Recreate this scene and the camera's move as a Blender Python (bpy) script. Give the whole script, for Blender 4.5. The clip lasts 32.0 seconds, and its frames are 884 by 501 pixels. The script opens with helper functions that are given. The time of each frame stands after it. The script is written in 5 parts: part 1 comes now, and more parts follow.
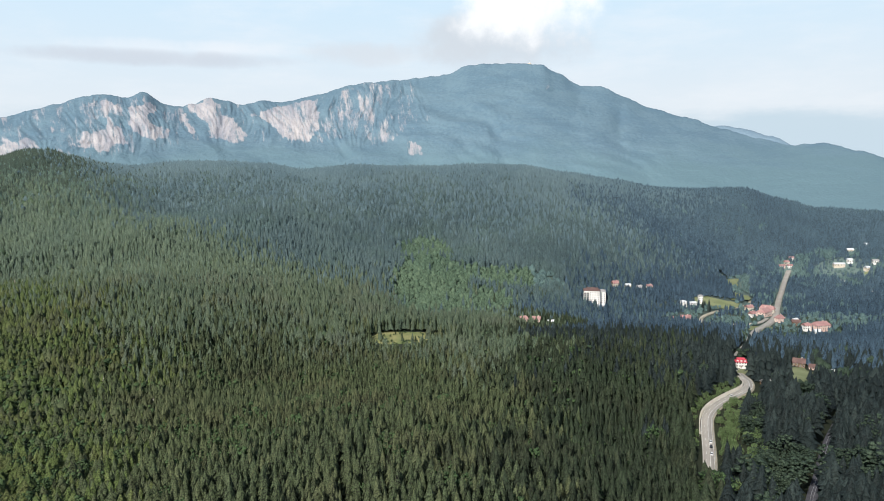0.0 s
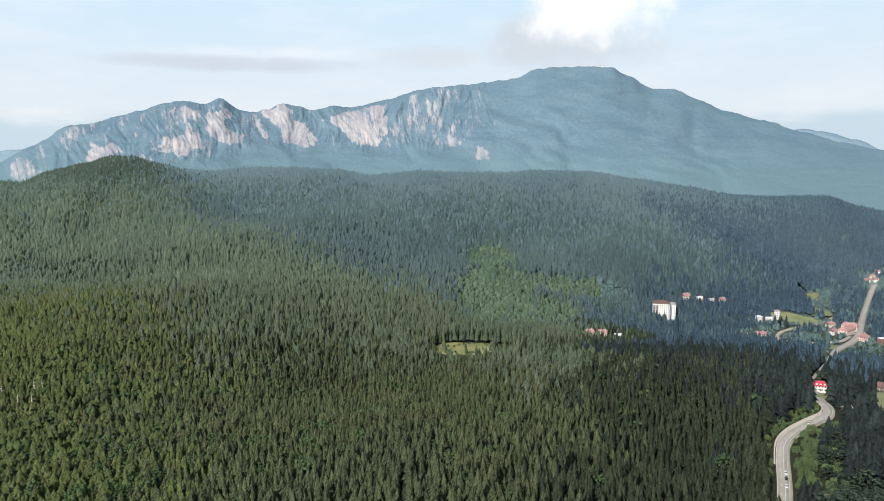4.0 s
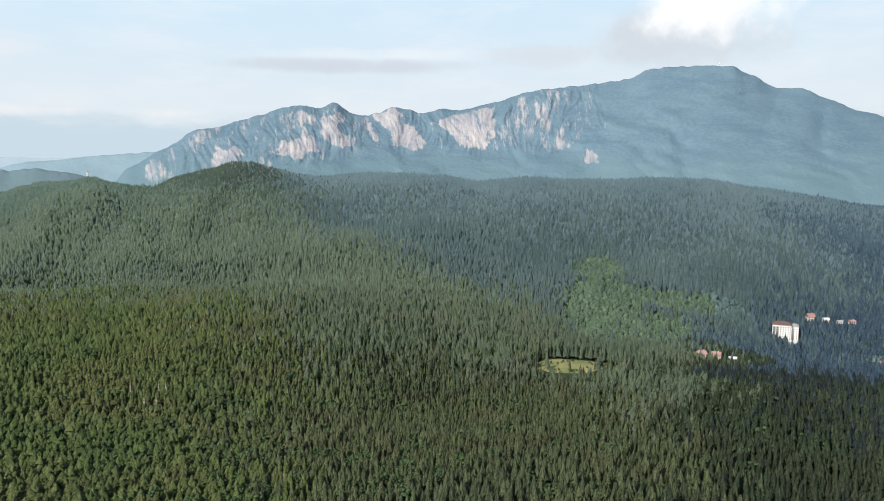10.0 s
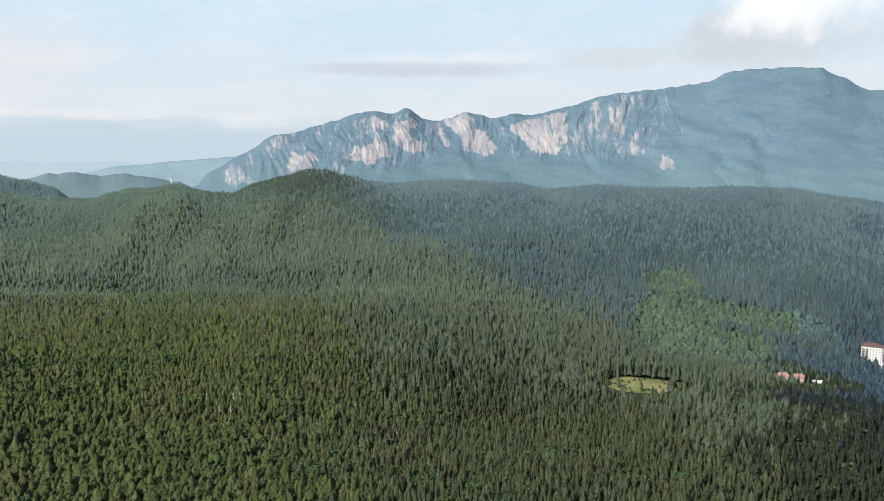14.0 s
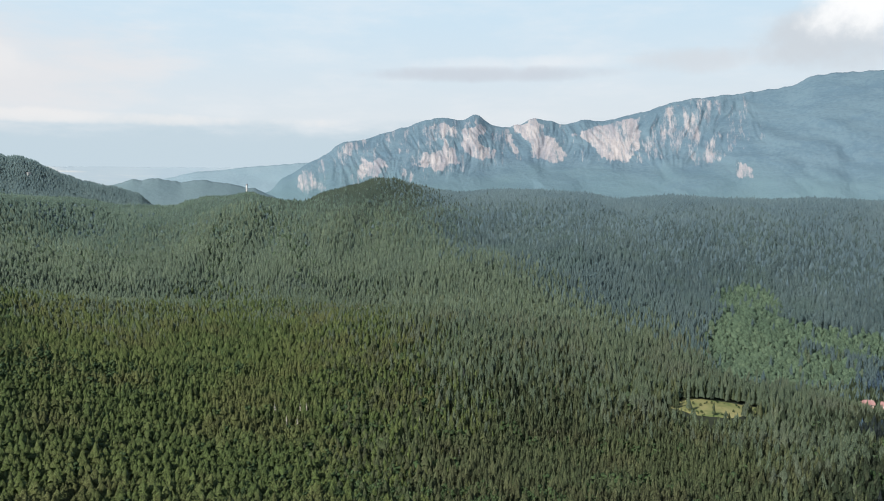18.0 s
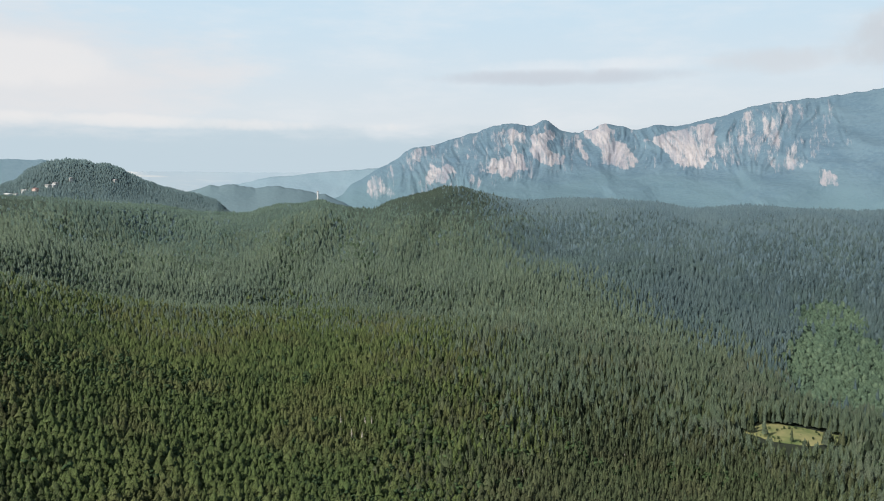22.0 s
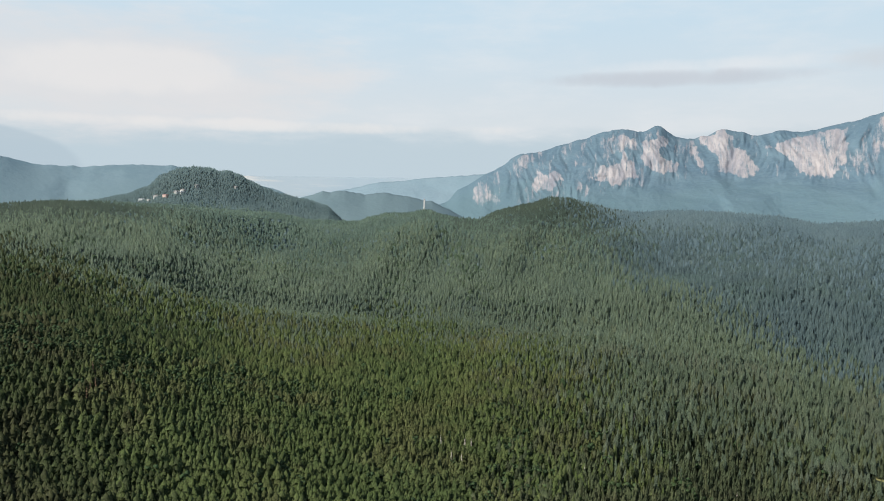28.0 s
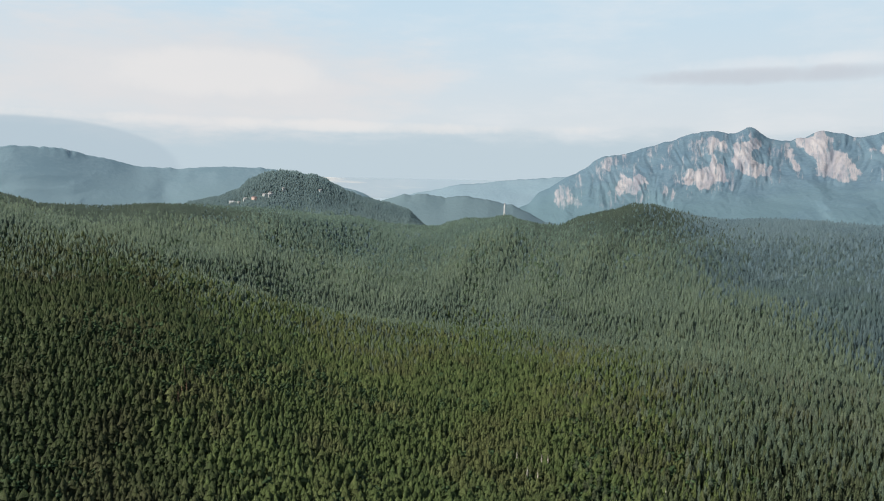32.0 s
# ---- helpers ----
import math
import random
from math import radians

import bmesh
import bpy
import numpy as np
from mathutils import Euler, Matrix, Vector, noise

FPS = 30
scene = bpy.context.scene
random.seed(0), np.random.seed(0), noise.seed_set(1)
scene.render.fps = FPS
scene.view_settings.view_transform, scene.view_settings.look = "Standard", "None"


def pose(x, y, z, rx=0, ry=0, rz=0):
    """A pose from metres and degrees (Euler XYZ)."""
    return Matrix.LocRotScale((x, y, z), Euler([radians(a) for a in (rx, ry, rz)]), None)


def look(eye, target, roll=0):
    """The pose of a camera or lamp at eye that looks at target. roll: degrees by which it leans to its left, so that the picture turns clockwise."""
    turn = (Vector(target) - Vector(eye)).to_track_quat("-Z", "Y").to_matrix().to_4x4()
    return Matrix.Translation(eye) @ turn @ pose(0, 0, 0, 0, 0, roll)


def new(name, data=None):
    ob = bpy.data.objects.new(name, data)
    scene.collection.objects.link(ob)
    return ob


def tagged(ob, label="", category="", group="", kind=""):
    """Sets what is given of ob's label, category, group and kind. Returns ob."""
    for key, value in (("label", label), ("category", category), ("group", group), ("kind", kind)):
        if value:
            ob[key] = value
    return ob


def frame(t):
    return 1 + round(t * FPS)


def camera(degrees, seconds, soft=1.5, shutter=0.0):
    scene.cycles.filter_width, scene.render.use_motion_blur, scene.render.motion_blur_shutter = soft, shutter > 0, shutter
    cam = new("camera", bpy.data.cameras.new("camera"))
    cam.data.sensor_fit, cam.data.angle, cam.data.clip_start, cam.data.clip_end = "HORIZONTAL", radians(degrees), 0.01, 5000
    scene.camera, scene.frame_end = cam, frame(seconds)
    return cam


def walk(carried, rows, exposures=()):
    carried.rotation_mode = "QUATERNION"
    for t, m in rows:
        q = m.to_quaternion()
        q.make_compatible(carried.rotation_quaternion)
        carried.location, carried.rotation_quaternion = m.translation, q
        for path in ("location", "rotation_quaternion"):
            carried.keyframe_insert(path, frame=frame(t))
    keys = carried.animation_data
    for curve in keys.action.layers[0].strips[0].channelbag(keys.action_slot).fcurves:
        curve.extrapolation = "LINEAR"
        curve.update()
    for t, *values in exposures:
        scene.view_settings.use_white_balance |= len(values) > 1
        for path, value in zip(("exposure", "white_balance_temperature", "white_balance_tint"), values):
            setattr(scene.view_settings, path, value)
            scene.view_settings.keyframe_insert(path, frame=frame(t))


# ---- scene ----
cam = camera(64.54, 32.0, soft=1.0)
PATH = [
    (0, (-0.00, -0.00, 200.00), (-0.00, 99.22, 187.55), -0.42),
    (1, (0.28, 0.52, 202.81), (-2.07, 99.72, 190.44), -0.31),
    (2, (0.44, 1.00, 205.50), (-4.26, 100.15, 193.35), -0.30),
    (3, (0.50, 1.56, 208.06), (-6.54, 100.57, 195.93), -0.33),
    (3.5, (0.59, 1.89, 209.30), (-7.62, 100.82, 197.21), -0.33),
    (5.5, (1.28, 3.38, 214.33), (-11.54, 101.82, 202.30), -0.26),
    (6, (1.40, 3.82, 215.63), (-12.57, 102.10, 203.55), -0.25),
    (7, (1.44, 4.84, 218.41), (-15.03, 102.74, 206.36), -0.22),
    (8, (1.33, 5.88, 221.30), (-17.64, 103.33, 209.26), -0.16),
    (9, (0.98, 6.99, 224.21), (-20.57, 103.90, 212.15), -0.12),
    (10, (0.61, 8.03, 227.15), (-23.54, 104.33, 215.13), -0.08),
    (11, (0.33, 9.02, 230.09), (-26.35, 104.65, 218.15), -0.06),
    (12, (0.13, 10.02, 233.09), (-28.93, 104.97, 221.26), -0.04),
    (13, (0.01, 10.93, 236.15), (-31.35, 105.16, 224.42), -0.00),
    (14, (-0.08, 11.78, 239.27), (-33.73, 105.23, 227.67), 0.06),
    (14.5, (-0.07, 12.21, 240.80), (-34.84, 105.25, 229.25), 0.10),
    (16.5, (0.08, 14.01, 246.63), (-39.17, 105.31, 235.51), 0.20),
    (17, (0.07, 14.52, 248.07), (-40.30, 105.34, 237.04), 0.22),
    (18, (0.13, 15.57, 250.92), (-42.43, 105.39, 239.92), 0.28),
    (19, (0.24, 16.52, 253.78), (-44.49, 105.29, 242.86), 0.33),
    (20, (0.29, 17.35, 256.70), (-46.59, 105.03, 245.95), 0.38),
    (21, (0.17, 18.02, 259.71), (-48.83, 104.54, 249.07), 0.39),
    (22, (-0.07, 18.47, 262.75), (-51.11, 103.82, 252.22), 0.43),
    (23, (-0.49, 18.98, 265.83), (-53.51, 103.12, 255.37), 0.50),
    (24, (-1.07, 19.65, 268.95), (-56.08, 102.52, 258.59), 0.57),
    (25, (-1.52, 20.50, 272.01), (-58.45, 102.06, 261.71), 0.64),
    (25.5, (-1.68, 20.90, 273.54), (-59.65, 101.73, 263.25), 0.68),
    (27.5, (-2.23, 22.52, 279.75), (-64.44, 100.14, 269.50), 0.79),
    (28, (-2.42, 22.80, 281.34), (-65.67, 99.57, 271.09), 0.84),
    (29, (-2.80, 23.16, 284.55), (-68.03, 98.26, 274.32), 0.92),
    (30, (-3.19, 23.54, 287.74), (-70.45, 96.82, 277.46), 0.98),
    (31, (-3.58, 24.00, 290.87), (-72.90, 95.33, 280.54), 1.04),
    (32, (-3.97, 24.63, 293.93), (-75.53, 93.70, 283.52), 1.10),
]
walk(cam, [(t, look(eye, target, roll)) for t, eye, target, roll in PATH], ((0, 0.16, 6250, 10), (6, 0.16, 6280, 10), (14, 0.09, 6320, 10), (22, 0.0, 6360, 10), (32, -0.06, 6400, 10)))

# ---- world and sun ----
SUN_AZIMUTH, SUN_HEIGHT = -150.0, 40.0  # degrees to the right of the first view, and above the horizon
sun_way = Vector((math.sin(radians(SUN_AZIMUTH)) * math.cos(radians(SUN_HEIGHT)), math.cos(radians(SUN_AZIMUTH)) * math.cos(radians(SUN_HEIGHT)), math.sin(radians(SUN_HEIGHT))))
sun = new("sun", bpy.data.lights.new("sun", "SUN"))
sun.data.energy, sun.data.angle, sun.data.color = 4.6, radians(0.6), (1.0, 0.94, 0.85)
sun.matrix_world = look(sun_way * 1000, (0, 0, 0))


class Nodes:
    """A short hand for node trees."""

    def __init__(self, tree):
        self.tree = tree

    def add(self, kind, **settings):
        n = self.tree.nodes.new(kind)
        for key, value in settings.items():
            setattr(n, key, value)
        return n

    def put(self, value, socket):
        if isinstance(value, bpy.types.NodeSocket):
            self.tree.links.new(value, socket)
        elif value is not None:
            if isinstance(value, (tuple, list)) and len(value) == 3 and socket.type == "RGBA":
                value = (*value, 1)
            socket.default_value = value

    def math(self, what, a, b=None, c=None, clamp=False):
        n = self.add("ShaderNodeMath", operation=what, use_clamp=clamp)
        for value, socket in zip((a, b, c), n.inputs):
            self.put(value, socket)
        return n.outputs[0]

    def mix(self, factor, a, b):
        n = self.add("ShaderNodeMix", data_type="RGBA")
        self.put(factor, n.inputs[0])
        self.put(a, n.inputs[6])
        self.put(b, n.inputs[7])
        return n.outputs[2]

    def noise(self, scale, where=None, detail=3.0, rough=0.55):
        n = self.add("ShaderNodeTexNoise")
        n.inputs["Scale"].default_value, n.inputs["Detail"].default_value, n.inputs["Roughness"].default_value = scale, detail, rough
        if where is not None:
            self.tree.links.new(where, n.inputs["Vector"])
        return n.outputs[0]

    def ramp(self, value, low, high):
        n = self.add("ShaderNodeMapRange", interpolation_type="SMOOTHSTEP")
        self.put(value, n.inputs[0])
        n.inputs[1].default_value, n.inputs[2].default_value = low, high
        return n.outputs[0]


world = bpy.data.worlds.new("world")
scene.world, world.use_nodes = world, True
world.node_tree.nodes.clear()
w = Nodes(world.node_tree)
sky = w.add("ShaderNodeTexSky", sky_type="NISHITA", sun_disc=False, sun_elevation=radians(SUN_HEIGHT), sun_rotation=radians(SUN_AZIMUTH), air_density=1.4, dust_density=2.5)
way = w.add("ShaderNodeTexCoord").outputs["Generated"]
split = w.add("ShaderNodeSeparateXYZ")
w.put(way, split.inputs[0])
west = w.math("MULTIPLY", w.math("ARCTAN2", w.math("MULTIPLY", split.outputs[0], -1.0), split.outputs[1]), 57.2958)
rise = w.math("MULTIPLY", w.math("ARCSINE", split.outputs[2]), 57.2958)
stretch = w.add("ShaderNodeCombineXYZ")
w.put(w.math("MULTIPLY", west, 0.045), stretch.inputs[0])
w.put(w.math("MULTIPLY", rise, 0.16), stretch.inputs[1])
wisps = w.noise(2.2, stretch.outputs[0], 5, 0.6)
puffs = w.noise(13.0, way, 8, 0.6)


def bank(azimuth, height, wide, tall, lumps, amount, low, high):
    """How dense a cloud stands at each way of the sky: a soft oval, frayed by noise."""
    a = w.math("POWER", w.math("ABSOLUTE", w.math("DIVIDE", w.math("SUBTRACT", west, azimuth), wide)), 2.0)
    e = w.math("POWER", w.math("ABSOLUTE", w.math("DIVIDE", w.math("SUBTRACT", rise, height), tall)), 2.0)
    body = w.math("SUBTRACT", 1.0, w.math("ADD", a, e))
    body = w.math("ADD", body, w.math("MULTIPLY", w.math("SUBTRACT", lumps, 0.5), amount))
    return w.ramp(body, low, high)


# thin high veil, thickest at the horizon; blue further up
veil = w.mix(w.ramp(rise, 2.0, 15.0), (0.72, 0.765, 0.79), (0.59, 0.75, 0.86))
veil = w.mix(w.math("MULTIPLY", w.ramp(w.math("ADD", rise, w.math("MULTIPLY", w.math("SUBTRACT", wisps, 0.5), 3.0)), 4.2, 2.6), 0.75), veil, (0.50, 0.62, 0.69))
veil = w.mix(w.math("MULTIPLY", w.math("MULTIPLY", w.ramp(wisps, 0.4, 0.75), w.ramp(rise, 2.0, 4.0)), 0.35), veil, (0.86, 0.86, 0.86))
# pale bank over the plain with its bright lower rim
veil = w.mix(w.math("MULTIPLY", bank(66, 7.5, 24, 5.5, wisps, 1.6, 0.0, 0.9), 0.65), veil, (0.80, 0.77, 0.76))
veil = w.mix(w.math("MULTIPLY", bank(56, 3.9, 26, 0.6, puffs, 2.6, 0.1, 1.1), 0.55), veil, (0.88, 0.85, 0.82))
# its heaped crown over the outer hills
veil = w.mix(w.math("MULTIPLY", bank(63.5, 7.6, 9.5, 2.1, puffs, 1.5, 0.0, 0.7), 0.6), veil, (0.86, 0.835, 0.815))
# the faintest far range, no more than a tint in the haze
veil = w.mix(w.math("MULTIPLY", bank(77, 0.0, 11.0, 3.9, wisps, 0.15, 0.0, 0.14), 0.6), veil, (0.47, 0.57, 0.64))
# long streak over the crags: pale crown, grey underside
veil = w.mix(w.math("MULTIPLY", bank(19, 8.6, 10.5, 0.8, puffs, 2.6, 0.1, 1.3), 0.45), veil, (0.86, 0.86, 0.865))
veil = w.mix(w.math("MULTIPLY", bank(20.5, 7.8, 12.5, 0.75, puffs, 2.0, 0.0, 1.1), 0.85), veil, (0.60, 0.64, 0.69))
# heaped cloud over the summit: grey skirt drawn out to the left, bright head
veil = w.mix(w.math("MULTIPLY", bank(4.5, 8.5, 7.5, 1.1, puffs, 2.4, 0.0, 1.2), 0.85), veil, (0.66, 0.70, 0.735))
veil = w.mix(w.math("MULTIPLY", bank(-4.0, 9.6, 7.5, 2.6, puffs, 2.8, -0.2, 1.2), 0.95), veil, (0.62, 0.66, 0.695))
veil = w.mix(bank(-6.8, 12.6, 6.0, 3.8, puffs, 3.4, -0.1, 1.25), veil, (0.98, 0.975, 0.96))
high = w.add("ShaderNodeBackground")
w.put(sky.outputs[0], high.inputs[0])
high.inputs[1].default_value = 0.09
hazy = w.add("ShaderNodeBackground")
w.put(veil, hazy.inputs[0])
hazy.inputs[1].default_value = 1.0
blend = w.add("ShaderNodeMixShader")
w.put(w.ramp(rise, 30.0, 13.0), blend.inputs[0])
w.put(high.outputs[0], blend.inputs[1])
w.put(hazy.outputs[0], blend.inputs[2])
w.put(blend.outputs[0], w.add("ShaderNodeOutputWorld").inputs[0])


# ---- materials ----
def stuff(name, colours, scale=0.2, fine=2.0, rough=0.85, bump=0.0, metal=0.0, spread=0.3, shine=0.3, far=None):
    """A two-tone surface: broad stains and fine grain, at sizes in metres, with a little change from thing to thing."""
    m = bpy.data.materials.new(name)
    m.use_nodes = True
    n = Nodes(m.node_tree)
    b = m.node_tree.nodes["Principled BSDF"]
    place = n.add("ShaderNodeNewGeometry").outputs["Position"]
    broad, grain = n.noise(scale, place, 4), n.noise(fine, place, 3)
    col = n.mix(n.ramp(broad, 0.3, 0.7), colours[0], colours[1])
    # far: painted haze, the colour fades to a given tint with distance
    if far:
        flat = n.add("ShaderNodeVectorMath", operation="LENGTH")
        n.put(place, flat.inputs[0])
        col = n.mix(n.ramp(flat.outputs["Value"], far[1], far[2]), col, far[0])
    own = n.add("ShaderNodeObjectInfo").outputs["Random"]
    level = n.math("ADD", 1.0 - spread / 2, n.math("MULTIPLY", n.math("ADD", n.math("MULTIPLY", grain, 0.7), n.math("MULTIPLY", own, 0.3)), spread))
    tint = n.add("ShaderNodeVectorMath", operation="SCALE")
    n.put(col, tint.inputs[0])
    n.put(level, tint.inputs["Scale"])
    n.put(tint.outputs[0], b.inputs["Base Color"])
    b.inputs["Roughness"].default_value, b.inputs["Metallic"].default_value = rough, metal
    b.inputs["Specular IOR Level"].default_value = shine
    if bump:
        relief_node = n.add("ShaderNodeBump")
        relief_node.inputs["Strength"].default_value, relief_node.inputs["Distance"].default_value = 0.6, bump
        n.put(grain, relief_node.inputs["Height"])
        n.put(relief_node.outputs[0], b.inputs["Normal"])
    return m


def foliage(name, stand_a, stand_b, odd, rough=0.7, vary=1.0, soft=0.45, patch=None, thin=0.22, gaps=0.0):
    """Needles or leaves: two hues that change from stand to stand, a tone of its own for each tree, fine sprays."""
    m = bpy.data.materials.new(name)
    m.use_nodes = True
    n = Nodes(m.node_tree)
    b = m.node_tree.nodes["Principled BSDF"]
    place = n.add("ShaderNodeNewGeometry").outputs["Position"]
    tone = n.add("ShaderNodeAttribute", attribute_name="tone").outputs["Fac"]
    own = n.add("ShaderNodeObjectInfo").outputs["Random"]
    tone = n.math("FRACT", n.math("ADD", tone, own))
    col = n.mix(n.ramp(n.noise(0.006, place, 4), 0.38, 0.62), stand_a, stand_b)
    if patch:
        col = n.mix(n.math("MULTIPLY", n.ramp(n.noise(0.013, place, 5, 0.6), 0.46, 0.66), 0.55), col, patch)
    col = n.mix(n.math("MULTIPLY", n.ramp(tone, 0.72, 1.0), 0.6), col, odd)
    level = n.math("ADD", 1.06 - 0.84 * vary, n.math("MULTIPLY", tone, 0.5 * vary))
    level = n.math("ADD", level, n.math("MULTIPLY", n.ramp(n.noise(1.5, place, 4, 0.75), 0.41, 0.59), 1.18 * vary))
    tint = n.add("ShaderNodeVectorMath", operation="SCALE")
    n.put(col, tint.inputs[0])
    n.put(level, tint.inputs["Scale"])
    n.put(tint.outputs[0], b.inputs["Base Color"])
    b.inputs["Roughness"].default_value = rough
    b.inputs["Specular IOR Level"].default_value = 0.15
    # sprays point every way: the crown as a whole catches the light more evenly than its skirts' faces
    # soft bends the normals upward, most on far stands, to flatten their contrast
    turned, even = n.add("ShaderNodeVectorMath", operation="SCALE"), n.add("ShaderNodeVectorMath", operation="ADD")
    n.put(n.add("ShaderNodeNewGeometry").outputs["Normal"], turned.inputs[0])
    turned.inputs["Scale"].default_value = 1 - soft
    n.put(turned.outputs[0], even.inputs[0])
    even.inputs[1].default_value = (0, 0, soft)
    whole = n.add("ShaderNodeVectorMath", operation="NORMALIZE")
    n.put(even.outputs[0], whole.inputs[0])
    n.put(whole.outputs[0], b.inputs["Normal"])
    # crowns let light and sight through; far stands more, to flatten contrast like haze
    b.inputs["Alpha"].default_value = 1 - gaps
    # part of the light comes through the sprays
    through_leaf, both = n.add("ShaderNodeBsdfTranslucent"), n.add("ShaderNodeMixShader")
    n.put(tint.outputs[0], through_leaf.inputs["Color"])
    both.inputs[0].default_value = thin * (1 - gaps)
    n.put(b.outputs[0], both.inputs[1])
    n.put(through_leaf.outputs[0], both.inputs[2])
    n.put(both.outputs[0], m.node_tree.nodes["Material Output"].inputs["Surface"])
    return m


NEEDLES = foliage("spruce_needles", (0.042, 0.056, 0.028), (0.050, 0.065, 0.030), (0.057, 0.064, 0.031), vary=1.25, soft=0.15, patch=(0.056, 0.057, 0.028), thin=0.08)
NEEDLES_OLIVE = foliage("olive_spruce_needles", (0.054, 0.080, 0.027), (0.069, 0.094, 0.030), (0.077, 0.092, 0.034), vary=1.1, soft=0.4, patch=(0.087, 0.085, 0.036), thin=0.12)
# darker copies of the western needles: the view's dim left edge, painted in
NEEDLES_DIM = foliage("vignette_dark_needles", (0.039, 0.058, 0.021), (0.048, 0.066, 0.024), (0.057, 0.066, 0.027), vary=1.0, soft=0.3, patch=(0.060, 0.056, 0.026))
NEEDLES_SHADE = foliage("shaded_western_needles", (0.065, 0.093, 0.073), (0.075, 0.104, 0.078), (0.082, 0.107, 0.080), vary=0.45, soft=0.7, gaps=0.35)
# brownish hue, with the shade of the right-hand slope put into the colour
NEEDLES_BROWN = foliage("darkened_brown_needles", (0.020, 0.029, 0.016), (0.024, 0.036, 0.019), (0.031, 0.037, 0.021), vary=1.2, soft=0.12, patch=(0.031, 0.035, 0.019), thin=0.08)
# haze is put into the needle colours: paler and bluer for farther stands
NEEDLES_HAZE_BLUE = foliage("haze_blue_needles", (0.085, 0.130, 0.138), (0.107, 0.157, 0.159), (0.121, 0.168, 0.164), vary=0.45, soft=0.8, patch=(0.099, 0.152, 0.133), gaps=0.35)
# the valley's shade is put into these needles, far darker than NEEDLES
NEEDLES_VALLEY = foliage("shaded_valley_needles", (0.013, 0.020, 0.020), (0.017, 0.025, 0.024), (0.025, 0.034, 0.031), vary=1.15, soft=0.12, thin=0.08)
NEEDLES_SLOPE = foliage("hazed_slope_needles", (0.091, 0.124, 0.082), (0.106, 0.141, 0.088), (0.119, 0.144, 0.089), vary=0.6, soft=0.62, patch=(0.129, 0.144, 0.104), gaps=0.3)
NEEDLES_WEST = foliage("hazed_western_needles", (0.107, 0.160, 0.132), (0.125, 0.182, 0.141), (0.135, 0.186, 0.144), vary=0.45, soft=0.85, patch=(0.086, 0.138, 0.107), gaps=0.4)
NEEDLES_EAST = foliage("hazed_dark_needles", (0.044, 0.075, 0.106), (0.055, 0.090, 0.123), (0.066, 0.104, 0.136), vary=0.8, soft=0.4, gaps=0.25)
NEEDLES_UPPER = foliage("hazed_upper_needles", (0.075, 0.120, 0.156), (0.088, 0.139, 0.173), (0.099, 0.150, 0.180), vary=0.5, soft=0.75, gaps=0.35)
NEEDLES_FAR = foliage("haze_pale_needles", (0.131, 0.197, 0.224), (0.151, 0.219, 0.241), (0.162, 0.229, 0.248), vary=0.35, soft=0.85, gaps=0.4)
NEEDLES_HILL = foliage("hazed_hill_needles", (0.122, 0.184, 0.193), (0.136, 0.199, 0.203), (0.144, 0.206, 0.206), vary=0.4, soft=0.9, gaps=0.4)
NEEDLES_MID = foliage("hazed_old_needles", (0.119, 0.164, 0.121), (0.138, 0.184, 0.128), (0.152, 0.193, 0.128), vary=0.6, soft=0.8, patch=(0.104, 0.146, 0.100), gaps=0.4)
LEAVES = foliage("beech_leaves", (0.045, 0.077, 0.032), (0.054, 0.089, 0.036), (0.063, 0.093, 0.041), vary=1.1)
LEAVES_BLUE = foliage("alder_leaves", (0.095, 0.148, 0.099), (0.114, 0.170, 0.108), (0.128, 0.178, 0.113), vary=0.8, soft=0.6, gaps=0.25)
# bluish haze over the village is put into this leaf colour
LEAVES_MIXED = foliage("hazed_garden_leaves", (0.089, 0.144, 0.145), (0.107, 0.167, 0.157), (0.125, 0.179, 0.162), vary=0.8, soft=0.5, gaps=0.2)
LEAVES_SLOPE = foliage("hornbeam_leaves", (0.068, 0.105, 0.061), (0.081, 0.120, 0.067), (0.091, 0.126, 0.072), vary=0.7, soft=0.5, gaps=0.25)
# brighter copy of LEAVES: sunshine on the road bank is put into the colour
LEAVES_BANK = foliage("sunlit_bank_leaves", (0.090, 0.138, 0.055), (0.112, 0.161, 0.066), (0.130, 0.175, 0.077), vary=0.9, soft=0.5)
# leaves coloured dark to stand for shade below the road
LEAVES_VALLEY = foliage("shaded_valley_leaves", (0.029, 0.047, 0.032), (0.039, 0.059, 0.039), (0.054, 0.074, 0.048), vary=1.1, soft=0.25)
# haze of the far slope is put into this leaf colour
LEAVES_FAR = foliage("hazed_slope_leaves", (0.109, 0.164, 0.176), (0.127, 0.185, 0.191), (0.140, 0.195, 0.193), vary=0.35, soft=0.75, gaps=0.3)
BARK = stuff("bark", ((0.10, 0.075, 0.055), (0.16, 0.13, 0.10)), 1.0, 8.0, 0.9)
DEAD = stuff("dead_wood", ((0.42, 0.38, 0.33), (0.52, 0.48, 0.43)), 0.5, 5.0, 0.9)
RUST = stuff("dry_needles", ((0.20, 0.13, 0.075), (0.26, 0.18, 0.11)), 0.5, 4.0, 0.9)
# the floor pales to blue-green far off, haze put into its colour
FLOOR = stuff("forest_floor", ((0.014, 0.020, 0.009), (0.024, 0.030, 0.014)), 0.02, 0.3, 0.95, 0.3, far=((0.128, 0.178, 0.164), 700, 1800))
